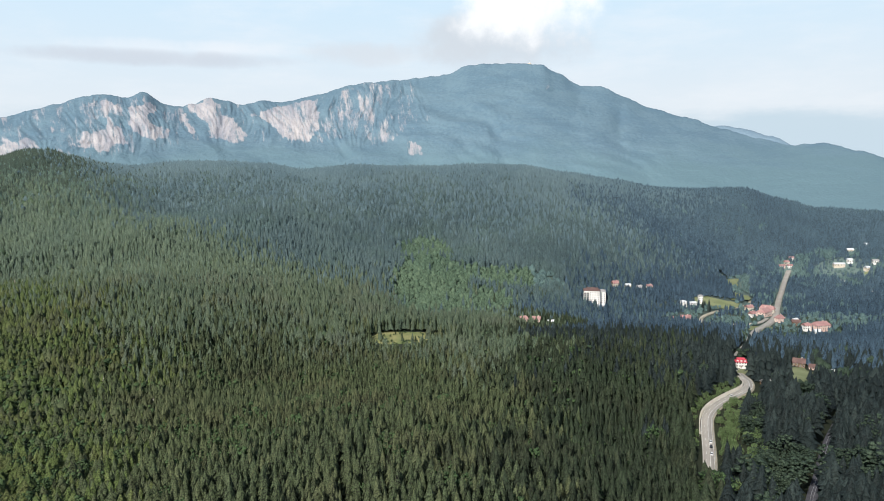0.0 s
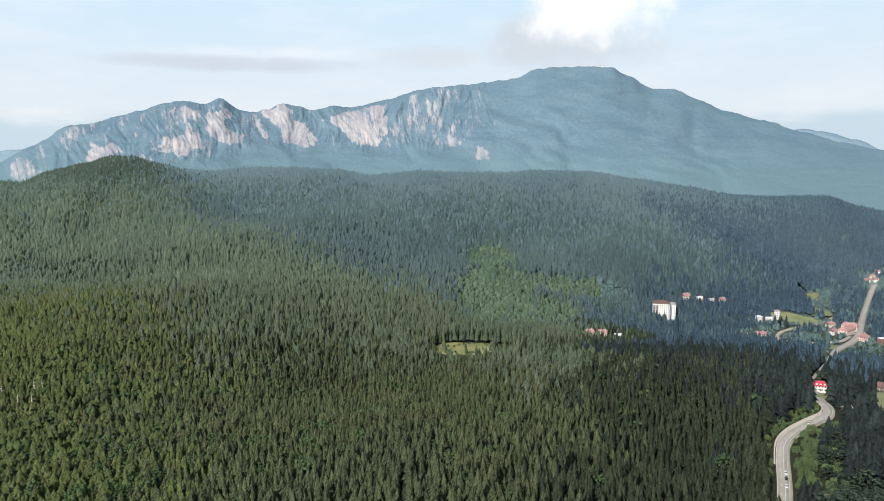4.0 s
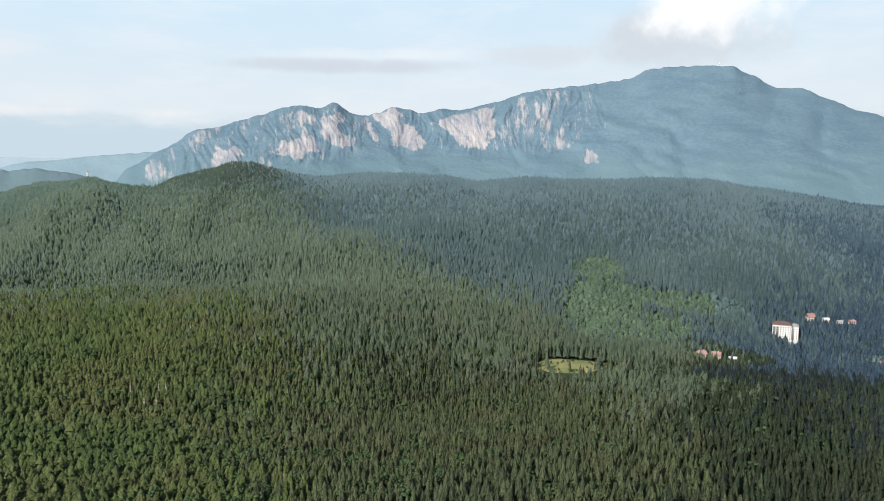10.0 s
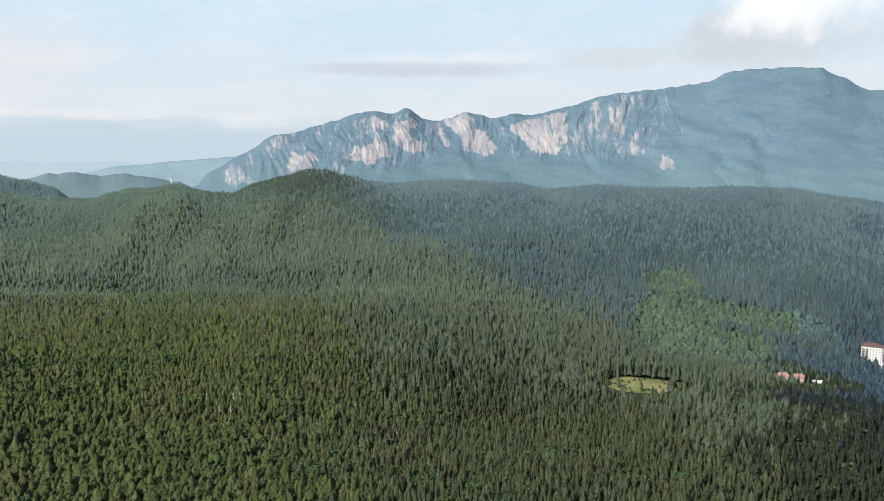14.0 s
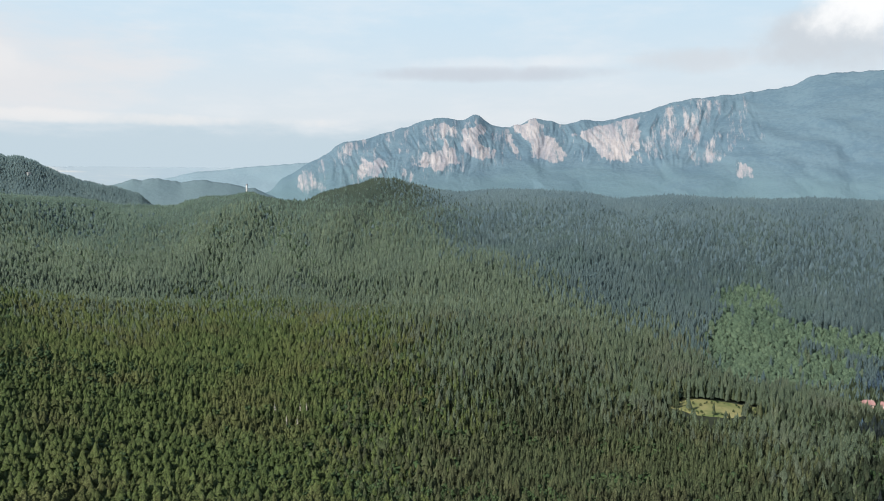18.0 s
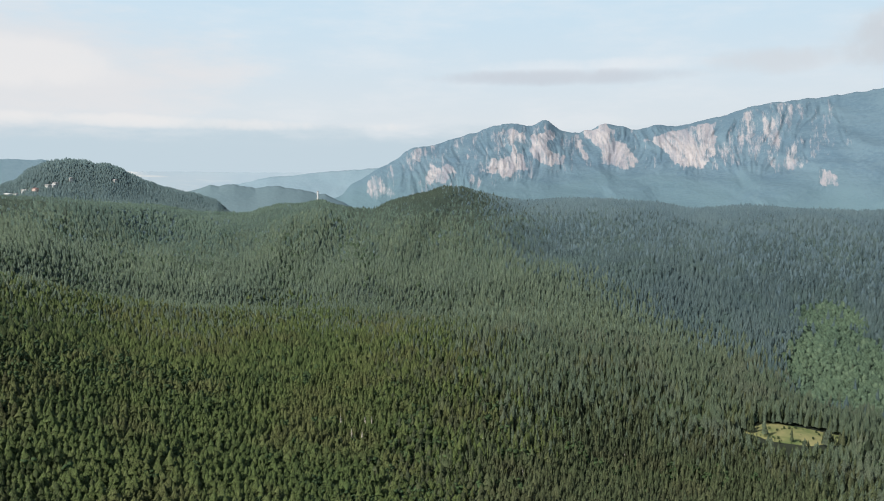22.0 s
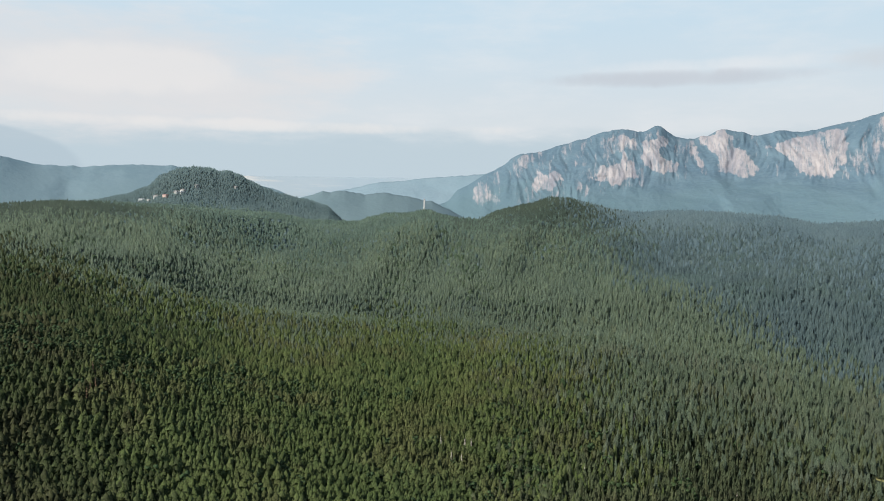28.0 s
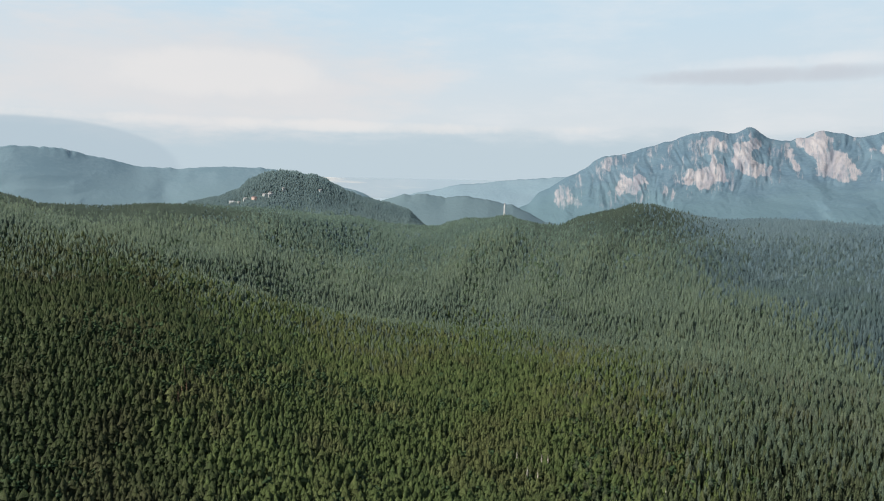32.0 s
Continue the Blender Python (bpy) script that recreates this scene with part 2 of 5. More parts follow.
GRASS = stuff("meadow_grass", ((0.11, 0.15, 0.05), (0.27, 0.25, 0.11)), 0.045, 0.6, 0.95, 0.1)
LAWN = stuff("lawn_grass", ((0.15, 0.175, 0.08), (0.22, 0.235, 0.12)), 0.05, 0.8, 0.95, 0.1)
SCREE = stuff("bare_earth", ((0.32, 0.29, 0.22), (0.42, 0.38, 0.30)), 0.1, 1.0, 0.95, 0.1)
ASPHALT = stuff("worn_asphalt", ((0.32, 0.30, 0.265), (0.39, 0.365, 0.325)), 0.08, 1.5, 0.9, spread=0.25)
LANE = stuff("lane_paint", ((0.72, 0.71, 0.67), (0.6, 0.59, 0.56)), 0.3, 3.0, 0.7)
CONCRETE = stuff("pale_concrete", ((0.50, 0.46, 0.38), (0.60, 0.56, 0.47)), 0.15, 2.0, 0.9)
STEEL = stuff("galvanised_steel", ((0.45, 0.46, 0.47), (0.55, 0.56, 0.57)), 0.5, 4.0, 0.45, metal=0.6)
PLASTER = stuff("white_plaster", ((0.74, 0.72, 0.68), (0.80, 0.78, 0.75)), 0.15, 2.0, 0.85, spread=0.12)
# white plaster dimmed in its colour, as far haze would dim it
DIMMED_PLASTER = stuff("haze_dimmed_plaster", ((0.36, 0.37, 0.36), (0.46, 0.47, 0.45)), 0.15, 2.0, 0.9, spread=0.15)
CREAM = stuff("cream_plaster", ((0.55, 0.48, 0.38), (0.64, 0.56, 0.45)), 0.15, 2.0, 0.85, spread=0.15)
ROSE = stuff("rose_plaster", ((0.62, 0.44, 0.38), (0.68, 0.51, 0.44)), 0.15, 2.0, 0.85, spread=0.15)
TIMBER = stuff("dark_timber", ((0.13, 0.085, 0.055), (0.19, 0.13, 0.085)), 0.3, 3.0, 0.8)
RED_METAL = stuff("red_sheet_roof", ((0.42, 0.05, 0.075), (0.50, 0.075, 0.10)), 0.2, 2.0, 0.55)
RED_TILE = stuff("red_tile_roof", ((0.30, 0.165, 0.155), (0.37, 0.22, 0.205)), 0.2, 2.0, 0.85)
BROWN_TILE = stuff("brown_tile_roof", ((0.10, 0.062, 0.056), (0.15, 0.092, 0.08)), 0.2, 2.0, 0.85)
GREY_ROOF = stuff("grey_sheet_roof", ((0.27, 0.26, 0.26), (0.34, 0.33, 0.32)), 0.15, 2.0, 0.75)
PALE_ROOF = stuff("pale_sheet_roof", ((0.55, 0.56, 0.57), (0.64, 0.65, 0.66)), 0.15, 2.0, 0.6)
GLASS = stuff("dark_window_glass", ((0.03, 0.035, 0.04), (0.05, 0.055, 0.06)), 0.3, 2.0, 0.12, shine=0.6)
RUBBER = stuff("tyre_rubber", ((0.02, 0.02, 0.02), (0.03, 0.03, 0.03)), 2, 8, 0.9)
PAINT_BLACK = stuff("black_car_paint", ((0.02, 0.02, 0.022), (0.025, 0.025, 0.028)), 1, 5, 0.25, shine=0.6)
PAINT_WHITE = stuff("white_car_paint", ((0.75, 0.75, 0.75), (0.8, 0.8, 0.8)), 1, 5, 0.25, shine=0.6)


def distance(name, wood, rock, relief_by=0.35):
    """A far massif: woods with haze put into their colours, and pale limestone where the mesh says rock."""
    m = bpy.data.materials.new(name)
    m.use_nodes = True
    n = Nodes(m.node_tree)
    b = m.node_tree.nodes["Principled BSDF"]
    place = n.add("ShaderNodeNewGeometry").outputs["Position"]
    tall = n.add("ShaderNodeCombineXYZ")
    parts_of = n.add("ShaderNodeSeparateXYZ")
    n.put(place, parts_of.inputs[0])
    n.put(n.add("ShaderNodeAttribute", attribute_name="along").outputs["Fac"], tall.inputs[0])
    n.put(n.math("MULTIPLY", parts_of.outputs[2], 0.36), tall.inputs[1])
    share = n.add("ShaderNodeAttribute", attribute_name="rock").outputs["Fac"]
    lean = n.add("ShaderNodeCombineXYZ")
    n.put(n.math("ADD", n.add("ShaderNodeAttribute", attribute_name="along").outputs["Fac"], n.math("MULTIPLY", parts_of.outputs[2], -0.12)), lean.inputs[0])
    n.put(n.math("MULTIPLY", parts_of.outputs[2], 0.15), lean.inputs[1])
    streaks = n.noise(0.035, lean.outputs[0], 6, 0.68)
    fray = n.math("ADD", n.math("MULTIPLY", n.noise(0.02, tall.outputs[0], 5, 0.65), 0.6), n.math("ADD", n.math("MULTIPLY", streaks, 0.55), n.math("MULTIPLY", n.noise(0.11, tall.outputs[0], 4, 0.7), 0.3)))
    mask = n.ramp(n.math("ADD", share, n.math("MULTIPLY", n.math("SUBTRACT", fray, 0.745), 2.7)), 0.36, 0.82)
    mask = n.math("MULTIPLY", mask, n.ramp(share, 0.03, 0.2))
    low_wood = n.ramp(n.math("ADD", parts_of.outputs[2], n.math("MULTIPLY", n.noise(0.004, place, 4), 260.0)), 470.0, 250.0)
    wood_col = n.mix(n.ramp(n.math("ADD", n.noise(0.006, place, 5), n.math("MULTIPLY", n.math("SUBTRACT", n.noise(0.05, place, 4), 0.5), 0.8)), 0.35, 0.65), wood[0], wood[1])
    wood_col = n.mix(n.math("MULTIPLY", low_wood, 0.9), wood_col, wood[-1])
    rock_col = n.mix(n.ramp(n.noise(0.012, tall.outputs[0], 6, 0.7), 0.35, 0.65), rock[0], rock[1])
    cleft = n.ramp(n.math("ADD", n.math("MULTIPLY", n.noise(0.045, lean.outputs[0], 5, 0.7), 0.6), n.math("MULTIPLY", n.noise(0.12, lean.outputs[0], 4, 0.7), 0.4)), 0.50, 0.62)
    rock_col = n.mix(n.math("MULTIPLY", cleft, 0.5), rock_col, wood[0])
    n.put(n.mix(n.math("MULTIPLY", mask, 0.92), wood_col, rock_col), b.inputs["Base Color"])
    b.inputs["Roughness"].default_value, b.inputs["Specular IOR Level"].default_value = 0.95, 0.05
    lumps = n.add("ShaderNodeBump")
    lumps.inputs["Strength"].default_value, lumps.inputs["Distance"].default_value = relief_by, 12.0
    n.put(n.noise(0.05, place, 4), lumps.inputs["Height"])
    n.put(lumps.outputs[0], b.inputs["Normal"])
    return m


# blue-grey wood tones hold the painted haze of each distance
MASSIF = distance("hazed_massif", ((0.110, 0.175, 0.226), (0.134, 0.204, 0.250), (0.127, 0.201, 0.230)), ((0.28, 0.28, 0.31), (0.46, 0.425, 0.42)), 0.42)
KNOLL_WOOD = distance("hazed_knoll_woods", ((0.132, 0.196, 0.222), (0.155, 0.222, 0.244)), ((0.3, 0.3, 0.3), (0.4, 0.4, 0.4)), 0.2)
HAZY_HILLS = distance("hazed_outer_hills", ((0.176, 0.262, 0.306), (0.205, 0.292, 0.335), (0.214, 0.304, 0.338)), ((0.5, 0.54, 0.55), (0.58, 0.60, 0.60)), 0.14)
FAR_WOOD = distance("hazed_far_woods", ((0.155, 0.225, 0.285), (0.18, 0.25, 0.31)), ((0.40, 0.43, 0.44), (0.50, 0.52, 0.52)))


def field_plain(name, dull, pale):
    """A wide plain: long strips of dull and pale fields, which lie across the view."""
    m = bpy.data.materials.new(name)
    m.use_nodes = True
    n = Nodes(m.node_tree)
    b = m.node_tree.nodes["Principled BSDF"]
    place = n.add("ShaderNodeNewGeometry").outputs["Position"]
    lie = n.add("ShaderNodeMapping", vector_type="TEXTURE")
    n.put(place, lie.inputs["Vector"])
    lie.inputs["Rotation"].default_value, lie.inputs["Scale"].default_value = (0, 0, radians(48)), (6.0, 1.0, 1.0)
    strips, parcels = n.noise(0.008, lie.outputs[0], 4, 0.6), n.noise(0.0016, place, 3)
    mask = n.math("MULTIPLY", n.ramp(strips, 0.5, 0.66), n.ramp(parcels, 0.36, 0.6))
    n.put(n.mix(mask, n.mix(n.ramp(parcels, 0.3, 0.7), dull[0], dull[1]), pale), b.inputs["Base Color"])
    b.inputs["Roughness"].default_value, b.inputs["Specular IOR Level"].default_value = 0.95, 0.05
    return m


# ridge and plain are paled and blued in the colour itself, for haze
RIDGE_HAZE = distance("hazed_ridge_woods", ((0.215, 0.305, 0.355), (0.24, 0.33, 0.38)), ((0.4, 0.43, 0.44), (0.5, 0.52, 0.52)))
PLAIN = field_plain("hazed_plain", ((0.345, 0.435, 0.495), (0.40, 0.475, 0.52)), (0.56, 0.57, 0.555))


# ---- the lie of the land: ground heights in metres, at spots fitted to the camera's view ----
VALLEY_SPOTS = [(-62, 851, -16), (127, 991, -32), (243, 1146, -32), (416, 968, -34), (285, 908, -30), (719, 1475, -49), (271, 601, 0), (330, 754, -16), (230, 450, 3), (210, 330, 6), (390, 600, -22), (480, 620, -35), (600, 1100, -45), (900, 1300, -48), (900, 800, -30), (560, 1280, -46), (400, 450, -15)]
SLOPE_SPOTS = [(-7, 419, 26), (89, 450, 0), (154, 611, 11), (-180, 675, -25), (-151, 908, -10), (-299, 779, 16), (-254, 1028, 14), (-59, 1290, 41), (66, 1390, 46), (375, 1387, 34), (-238, 1322, 79), (-307, 1428, 120), (-444, 1182, 82), (-480, 952, 27), (-522, 851, 38), (-772, 1129, 117), (-963, 1121, 153), (-825, 1670, 204), (-368, 1831, 170), (-564, 1153, 70)]
SPUR_SPOTS = [(-982, 939, 94), (-1221, 886, 123), (-1259, 888, 141), (-1032, 988, 89), (-915, 772, 55), (-818, 903, 39), (-1093, 365, 162), (-688, 274, 115), (-546, 257, 64), (-609, 205, 93), (-599, 281, 90), (-625, 432, 62), (-517, 295, 58), (-420, 419, 19), (-387, 522, 11), (-520, 960, 18), (-640, 980, 22), (-720, 860, 30)]
RIDGE_SPOTS = [(-836, 1684, 211), (-415, 1834, 183), (-64, 1879, 178), (222, 1887, 176), (480, 1890, 135), (702, 1873, 121), (970, 1863, 66), (1176, 1860, 62), (-1148, 1397, 176), (-1229, 1256, 178), (-1295, 1112, 158), (-1473, 329, 237), (-1535, 490, 213), (-1527, 660, 206), (-1499, 835, 213), (-1372, 1033, 208), (-1248, 1255, 174), (-1122, 1410, 188), (-944, 1618, 218)]
BEYOND_SPOTS = [(-1192, 2400, 91), (-92, 2678, 58), (677, 2665, 15), (1340, 2572, -54), (-2252, 467, 117), (-2261, 943, 86), (-2012, 1484, 88), (-1620, 2008, 68)]
FOLD_SPOTS = [(-815, 903, 36), (-888, 980, 84), (-925, 990, 100), (-765, 1005, 76), (-783, 1098, 94), (-724, 1133, 92), (-843, 1153, 128), (-704, 1348, 134), (-977, 771, 70), (-1201, 910, 104)]
OUTER_SPOTS = [(0, 0, 40), (-200, 100, 40), (150, 200, 20), (0, -400, 60), (-500, -200, 90), (600, 0, 20), (0, -4600, -20), (2957, -3524, -20), (4530, -799, -20), (3984, 2300, -20), (1573, 4323, -20), (-1573, 4323, -20), (-3984, 2300, -20), (-4530, -799, -20), (-2957, -3524, -20), (-1379, -1157, 150), (1379, -1157, 80), (1477, 260, 0)]
SPOTS = np.array(VALLEY_SPOTS + SLOPE_SPOTS + SPUR_SPOTS + FOLD_SPOTS + RIDGE_SPOTS + BEYOND_SPOTS + OUTER_SPOTS, float)


def plate(r2):
    return 0.5 * r2 * np.log(r2 + 1e-9)


def plate_weights(spots, give):
    """A smooth sheet over the spot heights; give lets it pass a little beside them."""
    p, n = spots[:, :2] / 1000, len(spots)
    k = plate(((p[:, None] - p[None]) ** 2).sum(2)) + give * np.eye(n)
    q = np.c_[np.ones(n), p]
    return np.linalg.solve(np.block([[k, q], [q.T, np.zeros((3, 3))]]), np.r_[spots[:, 2], np.zeros(3)])


SHEET = plate_weights(SPOTS, 0.0006)


def relief(x, y):
    """Height of the ground, for arrays of places."""
    x, y = np.ravel(np.asarray(x, float)), np.ravel(np.asarray(y, float))
    out = np.empty(len(x))
    for a in range(0, len(x), 20000):
        p = np.c_[x[a:a + 20000], y[a:a + 20000]] / 1000
        d = plate(((p[:, None] - SPOTS[None, :, :2] / 1000) ** 2).sum(2))
        out[a:a + 20000] = d @ SHEET[:-3] + SHEET[-3] + p @ SHEET[-2:]
    swell = 9 * np.sin(x / 71 + 1.3 * np.sin(y / 131)) * np.sin(y / 97 + 0.7) * np.clip((np.hypot(x, y) - 850) / 500, 0, 1)
    return np.clip(out, -70, 420) + swell
# the wooded hill that stands beyond the near ridge, fitted to the skyline in view: azimuth (to the left) and height of
# its top line
HILL_TOPS = [(68, 120), (65.5, 190), (63.4, 205), (62, 230), (60.7, 272), (59.6, 290), (58.4, 297), (57.3, 294), (56.7, 284), (56.1, 288), (55.2, 276), (54.4, 256), (53.4, 234), (52, 212), (50.4, 196), (48.5, 172), (46, 120)]


# single knolls and hollows: place, rise, breadth
KNOLLS = [(-1201, 910, -9, 45), (-1330, 870, 9, 60), (-1050, 660, -6, 45), (-1120, 600, 7, 50), (-905, 870, 7, 40)]


def spot(azimuth, far):
    a = radians(azimuth)
    return -math.sin(a) * far, math.cos(a) * far


# the ridge's tops and saddles, fitted to the skyline in view: azimuth (to the left) and height of the ground; its
# distance changes along it
RIDGE_TOPS = [(90, 262), (78, 236), (76.6, 223), (75, 209), (71, 203), (67.4, 204), (64.7, 202), (61, 195), (53, 175), (49.5, 158), (46, 154), (44.8, 168), (43.4, 178), (42.1, 178), (40.3, 186), (39, 173), (37.5, 164), (36.2, 161), (34.5, 184), (32.3, 198), (30.4, 216), (29, 215), (27.4, 203), (25.5, 192), (23.6, 186), (21, 194), (17, 192), (14, 186), (11, 168), (9.5, 172), (7, 182), (3, 177), (0, 175), (-3, 180), (-6.7, 178), (-10, 156), (-13.8, 134), (-17, 116), (-20, 110), (-23.3, 112), (-26, 84), (-28.2, 62), (-32, 56), (-40, 40)]
RIDGE_WAYS = [(90, 1480), (78, 1530), (75, 1570), (71, 1700), (64, 1760), (44, 1755), (38, 1770), (34, 1850), (30, 1880), (24, 1960), (18, 1900), (8, 1960), (0, 1900), (-10, 1960), (-18, 2060), (-40, 2150)]


def eased(tops, azimuths):
    """Values between named azimuths, eased from one to the next."""
    tops = np.array(sorted(tops), float)
    k = np.clip(np.searchsorted(tops[:, 0], azimuths) - 1, 0, len(tops) - 2)
    u = np.clip((azimuths - tops[k, 0]) / (tops[k + 1, 0] - tops[k, 0]), 0, 1)
    return tops[k, 1] + (tops[k + 1, 1] - tops[k, 1]) * (0.35 * u + 0.65 * u * u * (3 - 2 * u))


def with_ridge(h, x, y):
    """Draws the ground up or down to the ridge's line, and keeps what lies before and behind it lower."""
    r, a = np.hypot(x, y), np.degrees(np.arctan2(-x, y))
    top, over = eased(RIDGE_TOPS, a), r - eased(RIDGE_WAYS, a)
    ahead = np.clip((a + 45) / 8, 0, 1) * np.clip((95 - a) / 8, 0, 1)
    near_it = ahead * np.exp(-(over / np.where(over < 0, 230, 110)) ** 2)
    h = h + (top - h) * near_it
    lid = top - np.where(over > 0, 0.09 * over, -0.035 * over) - 4 * (1 - near_it)
    return np.where((r > 1100) & (ahead > 0.99) & (h > lid), lid, h), near_it


# a spur that runs down from the ridge to the clearing: its west side lies in the sun, its east side turns away
SPUR = np.array([(-960, 1800), (-844, 1657), (-655, 1471), (-494, 1288), (-340, 1090), (-215, 985), (-90, 880)], float)


def east_of_spur(x, y):
    """Signed distance to the spur's line, positive on its east side, and how far along it lies (0 to 1)."""
    best, side, along = np.full(len(x), 1e9), np.zeros(len(x)), np.zeros(len(x))
    for i in range(len(SPUR) - 1):
        a, d = SPUR[i], SPUR[i + 1] - SPUR[i]
        u = np.clip(((x - a[0]) * d[0] + (y - a[1]) * d[1]) / (d @ d), 0, 1)
        px, py = x - a[0] - u * d[0], y - a[1] - u * d[1]
        r = np.hypot(px, py)
        near = r < best
        best = np.where(near, r, best)
        side = np.where(near, np.sign(d[0] * py - d[1] * px), side)
        along = np.where(near, (i + u) / (len(SPUR) - 1), along)
    return best * side, along


def ground_at(x, y):
    h = relief(x, y)
    x, y = np.ravel(np.asarray(x, float)), np.ravel(np.asarray(y, float))
    h, near_ridge = with_ridge(h, x, y)
    r, a = np.hypot(x, y), np.degrees(np.arctan2(-x, y))
    body = np.exp(-((r - 2480) / np.where(r < 2480, 230, 170)) ** 2) * np.clip((a - 45.5) / 3, 0, 1) * np.clip((68.5 - a) / 3, 0, 1)
    h = h + np.maximum(eased(HILL_TOPS, a) - h, 0) * body
    h = h + 15 * np.exp(-((x + 30) ** 2 + (y - 1160) ** 2) / (2 * 62 ** 2))
    d, along = east_of_spur(x, y)
    fade = np.clip(along / 0.45, 0, 1) * np.clip((1 - along) / 0.25, 0, 1)
    h = h - 14 * np.tanh(d / 60) * np.exp(-(d / 190) ** 2) * fade
    # the near hill ends in a rounded brow with a dip behind it
    brow = 1105 - 45 * np.clip((a - 45) / 15, 0, 1) - 90 * np.clip((36 - a) / 14, 0, 1)
    inner = np.clip((a - 20) / 8, 0, 1) * np.clip((72 - a) / 8, 0, 1)
    h = h + inner * (12 * np.exp(-((r - brow) / 75) ** 2) - 9 * np.exp(-((r - brow - 105) / 55) ** 2))
    # ribs and gullies that run down the slopes, knolls on the ridge
    for kx, ky, up, wide in KNOLLS:
        h = h + up * np.exp(-((x - kx) ** 2 + (y - ky) ** 2) / (2 * wide ** 2))
    slope = np.clip((r - 1180) / 200, 0, 1) * (1 - body) * np.clip((2300 - r) / 300, 0, 1) * np.clip((a + 18) / 10, 0, 1) * (1 - near_ridge)
    bend = a + 3.0 * np.sin(r / 170 + a / 9)
    ribs = np.sin(bend * 0.62 + 0.8 * np.sin(r / 120)) + 0.6 * np.sin(bend * 1.37 + 2.1 + np.sin(r / 90))
    h = h + 5 * np.clip((a - 22) / 10, 0, 1) * np.clip((r - 1180) / 150, 0, 1) * (1 - body)
    return h + slope * (4.5 * ribs + 3.0 * np.sin(r / 47 + 2 * np.sin(a / 3.1)))


def ground_z(x, y):
    return float(ground_at([x], [y])[0])


def link_mesh(name, verts, faces, material, attributes=None, smooth=False):
    """A mesh from arrays: verts (n, 3) and faces (m, 3 or 4), with number fields on its vertices."""
    verts, faces = np.asarray(verts, np.float32), np.asarray(faces, np.int32)
    me = bpy.data.meshes.new(name)
    me.vertices.add(len(verts))
    me.vertices.foreach_set("co", verts.ravel())
    me.loops.add(faces.size)
    me.loops.foreach_set("vertex_index", faces.ravel())
    me.polygons.add(len(faces))
    me.polygons.foreach_set("loop_start", np.arange(0, faces.size, faces.shape[1], dtype=np.int32))
    me.update(calc_edges=True)
    if smooth:
        me.polygons.foreach_set("use_smooth", np.ones(len(faces), bool))
    for key, values in (attributes or {}).items():
        me.attributes.new(key, "FLOAT", "POINT").data.foreach_set("value", np.asarray(values, np.float32))
    me.materials.append(material)
    return me


def grid_faces(rows, columns, ring=False):
    r, c = np.meshgrid(np.arange(rows - 1), np.arange(columns if ring else columns - 1), indexing="ij")
    a, b = r * columns + c, r * columns + (c + 1) % columns
    return np.stack([a, b, b + columns, a + columns], -1).reshape(-1, 4)


# the ground: one sheet round the eye, out to the far plain
far_steps = np.r_[0.5, np.geomspace(40, 4700, 110)]
turns = np.radians(np.arange(0, 360, 0.75))
gr, ga = np.meshgrid(far_steps, turns, indexing="ij")
gx, gy = (-np.sin(ga) * gr).ravel(), (np.cos(ga) * gr).ravel()
gz = ground_at(gx, gy)
# sheet raised under dense stands: shallow gaps show less shade, as haze would
g_az = np.degrees(np.arctan2(-gx, gy))
thick = np.clip((np.hypot(gx, gy) - 480) / 60, 0, 1) * np.clip((40 - gx) / 120 + np.clip((np.hypot(gx, gy) - 1450) / 150, 0, 1), 0, 1) * np.clip((2050 - np.hypot(gx, gy)) / 80, 0, 1)
thick *= np.clip((np.hypot(gx + 45, gy - 850) - 60) / 30, 0, 1) * np.clip((np.hypot((gx - 30) / 170, (gy - 1150) / 225) - 0.92) / 0.2, 0, 1)
gz = gz + thick * (4.0 + 4.0 * np.clip((np.hypot(gx, gy) - 750) / 450, 0, 1) * np.clip((30 - g_az) / 8, 0, 1))
tagged(new("ground", link_mesh("ground", np.c_[gx, gy, gz], grid_faces(len(far_steps), len(turns), True), FLOOR, smooth=True)), "dark wooded ground of hills and a valley, haze-pale far off", "ground", kind="structure")


def fractal(x, y, seed, octaves=5, ridged=False):
    """Smooth noise from sums of turned waves, for arrays."""
    rng = np.random.default_rng(seed)
    out, amp, freq = np.zeros(np.shape(x)), 1.0, 1.0
    for _ in range(octaves):
        wave = np.zeros(np.shape(x))
        for _ in range(4):
            a, p = rng.uniform(0, 2 * np.pi, 2)
            f = freq * rng.uniform(0.7, 1.3)
            wave += np.sin(f * (x * np.cos(a) + y * np.sin(a)) * 2 * np.pi + p + 1.5 * np.sin(f * 2.3 * (y * np.cos(a) - x * np.sin(a)) + p))
        wave /= 2.83
        out += amp * (1 - 2 * np.abs(wave) if ridged else wave)
        amp, freq = amp * 0.5, freq * 2.0
    return out


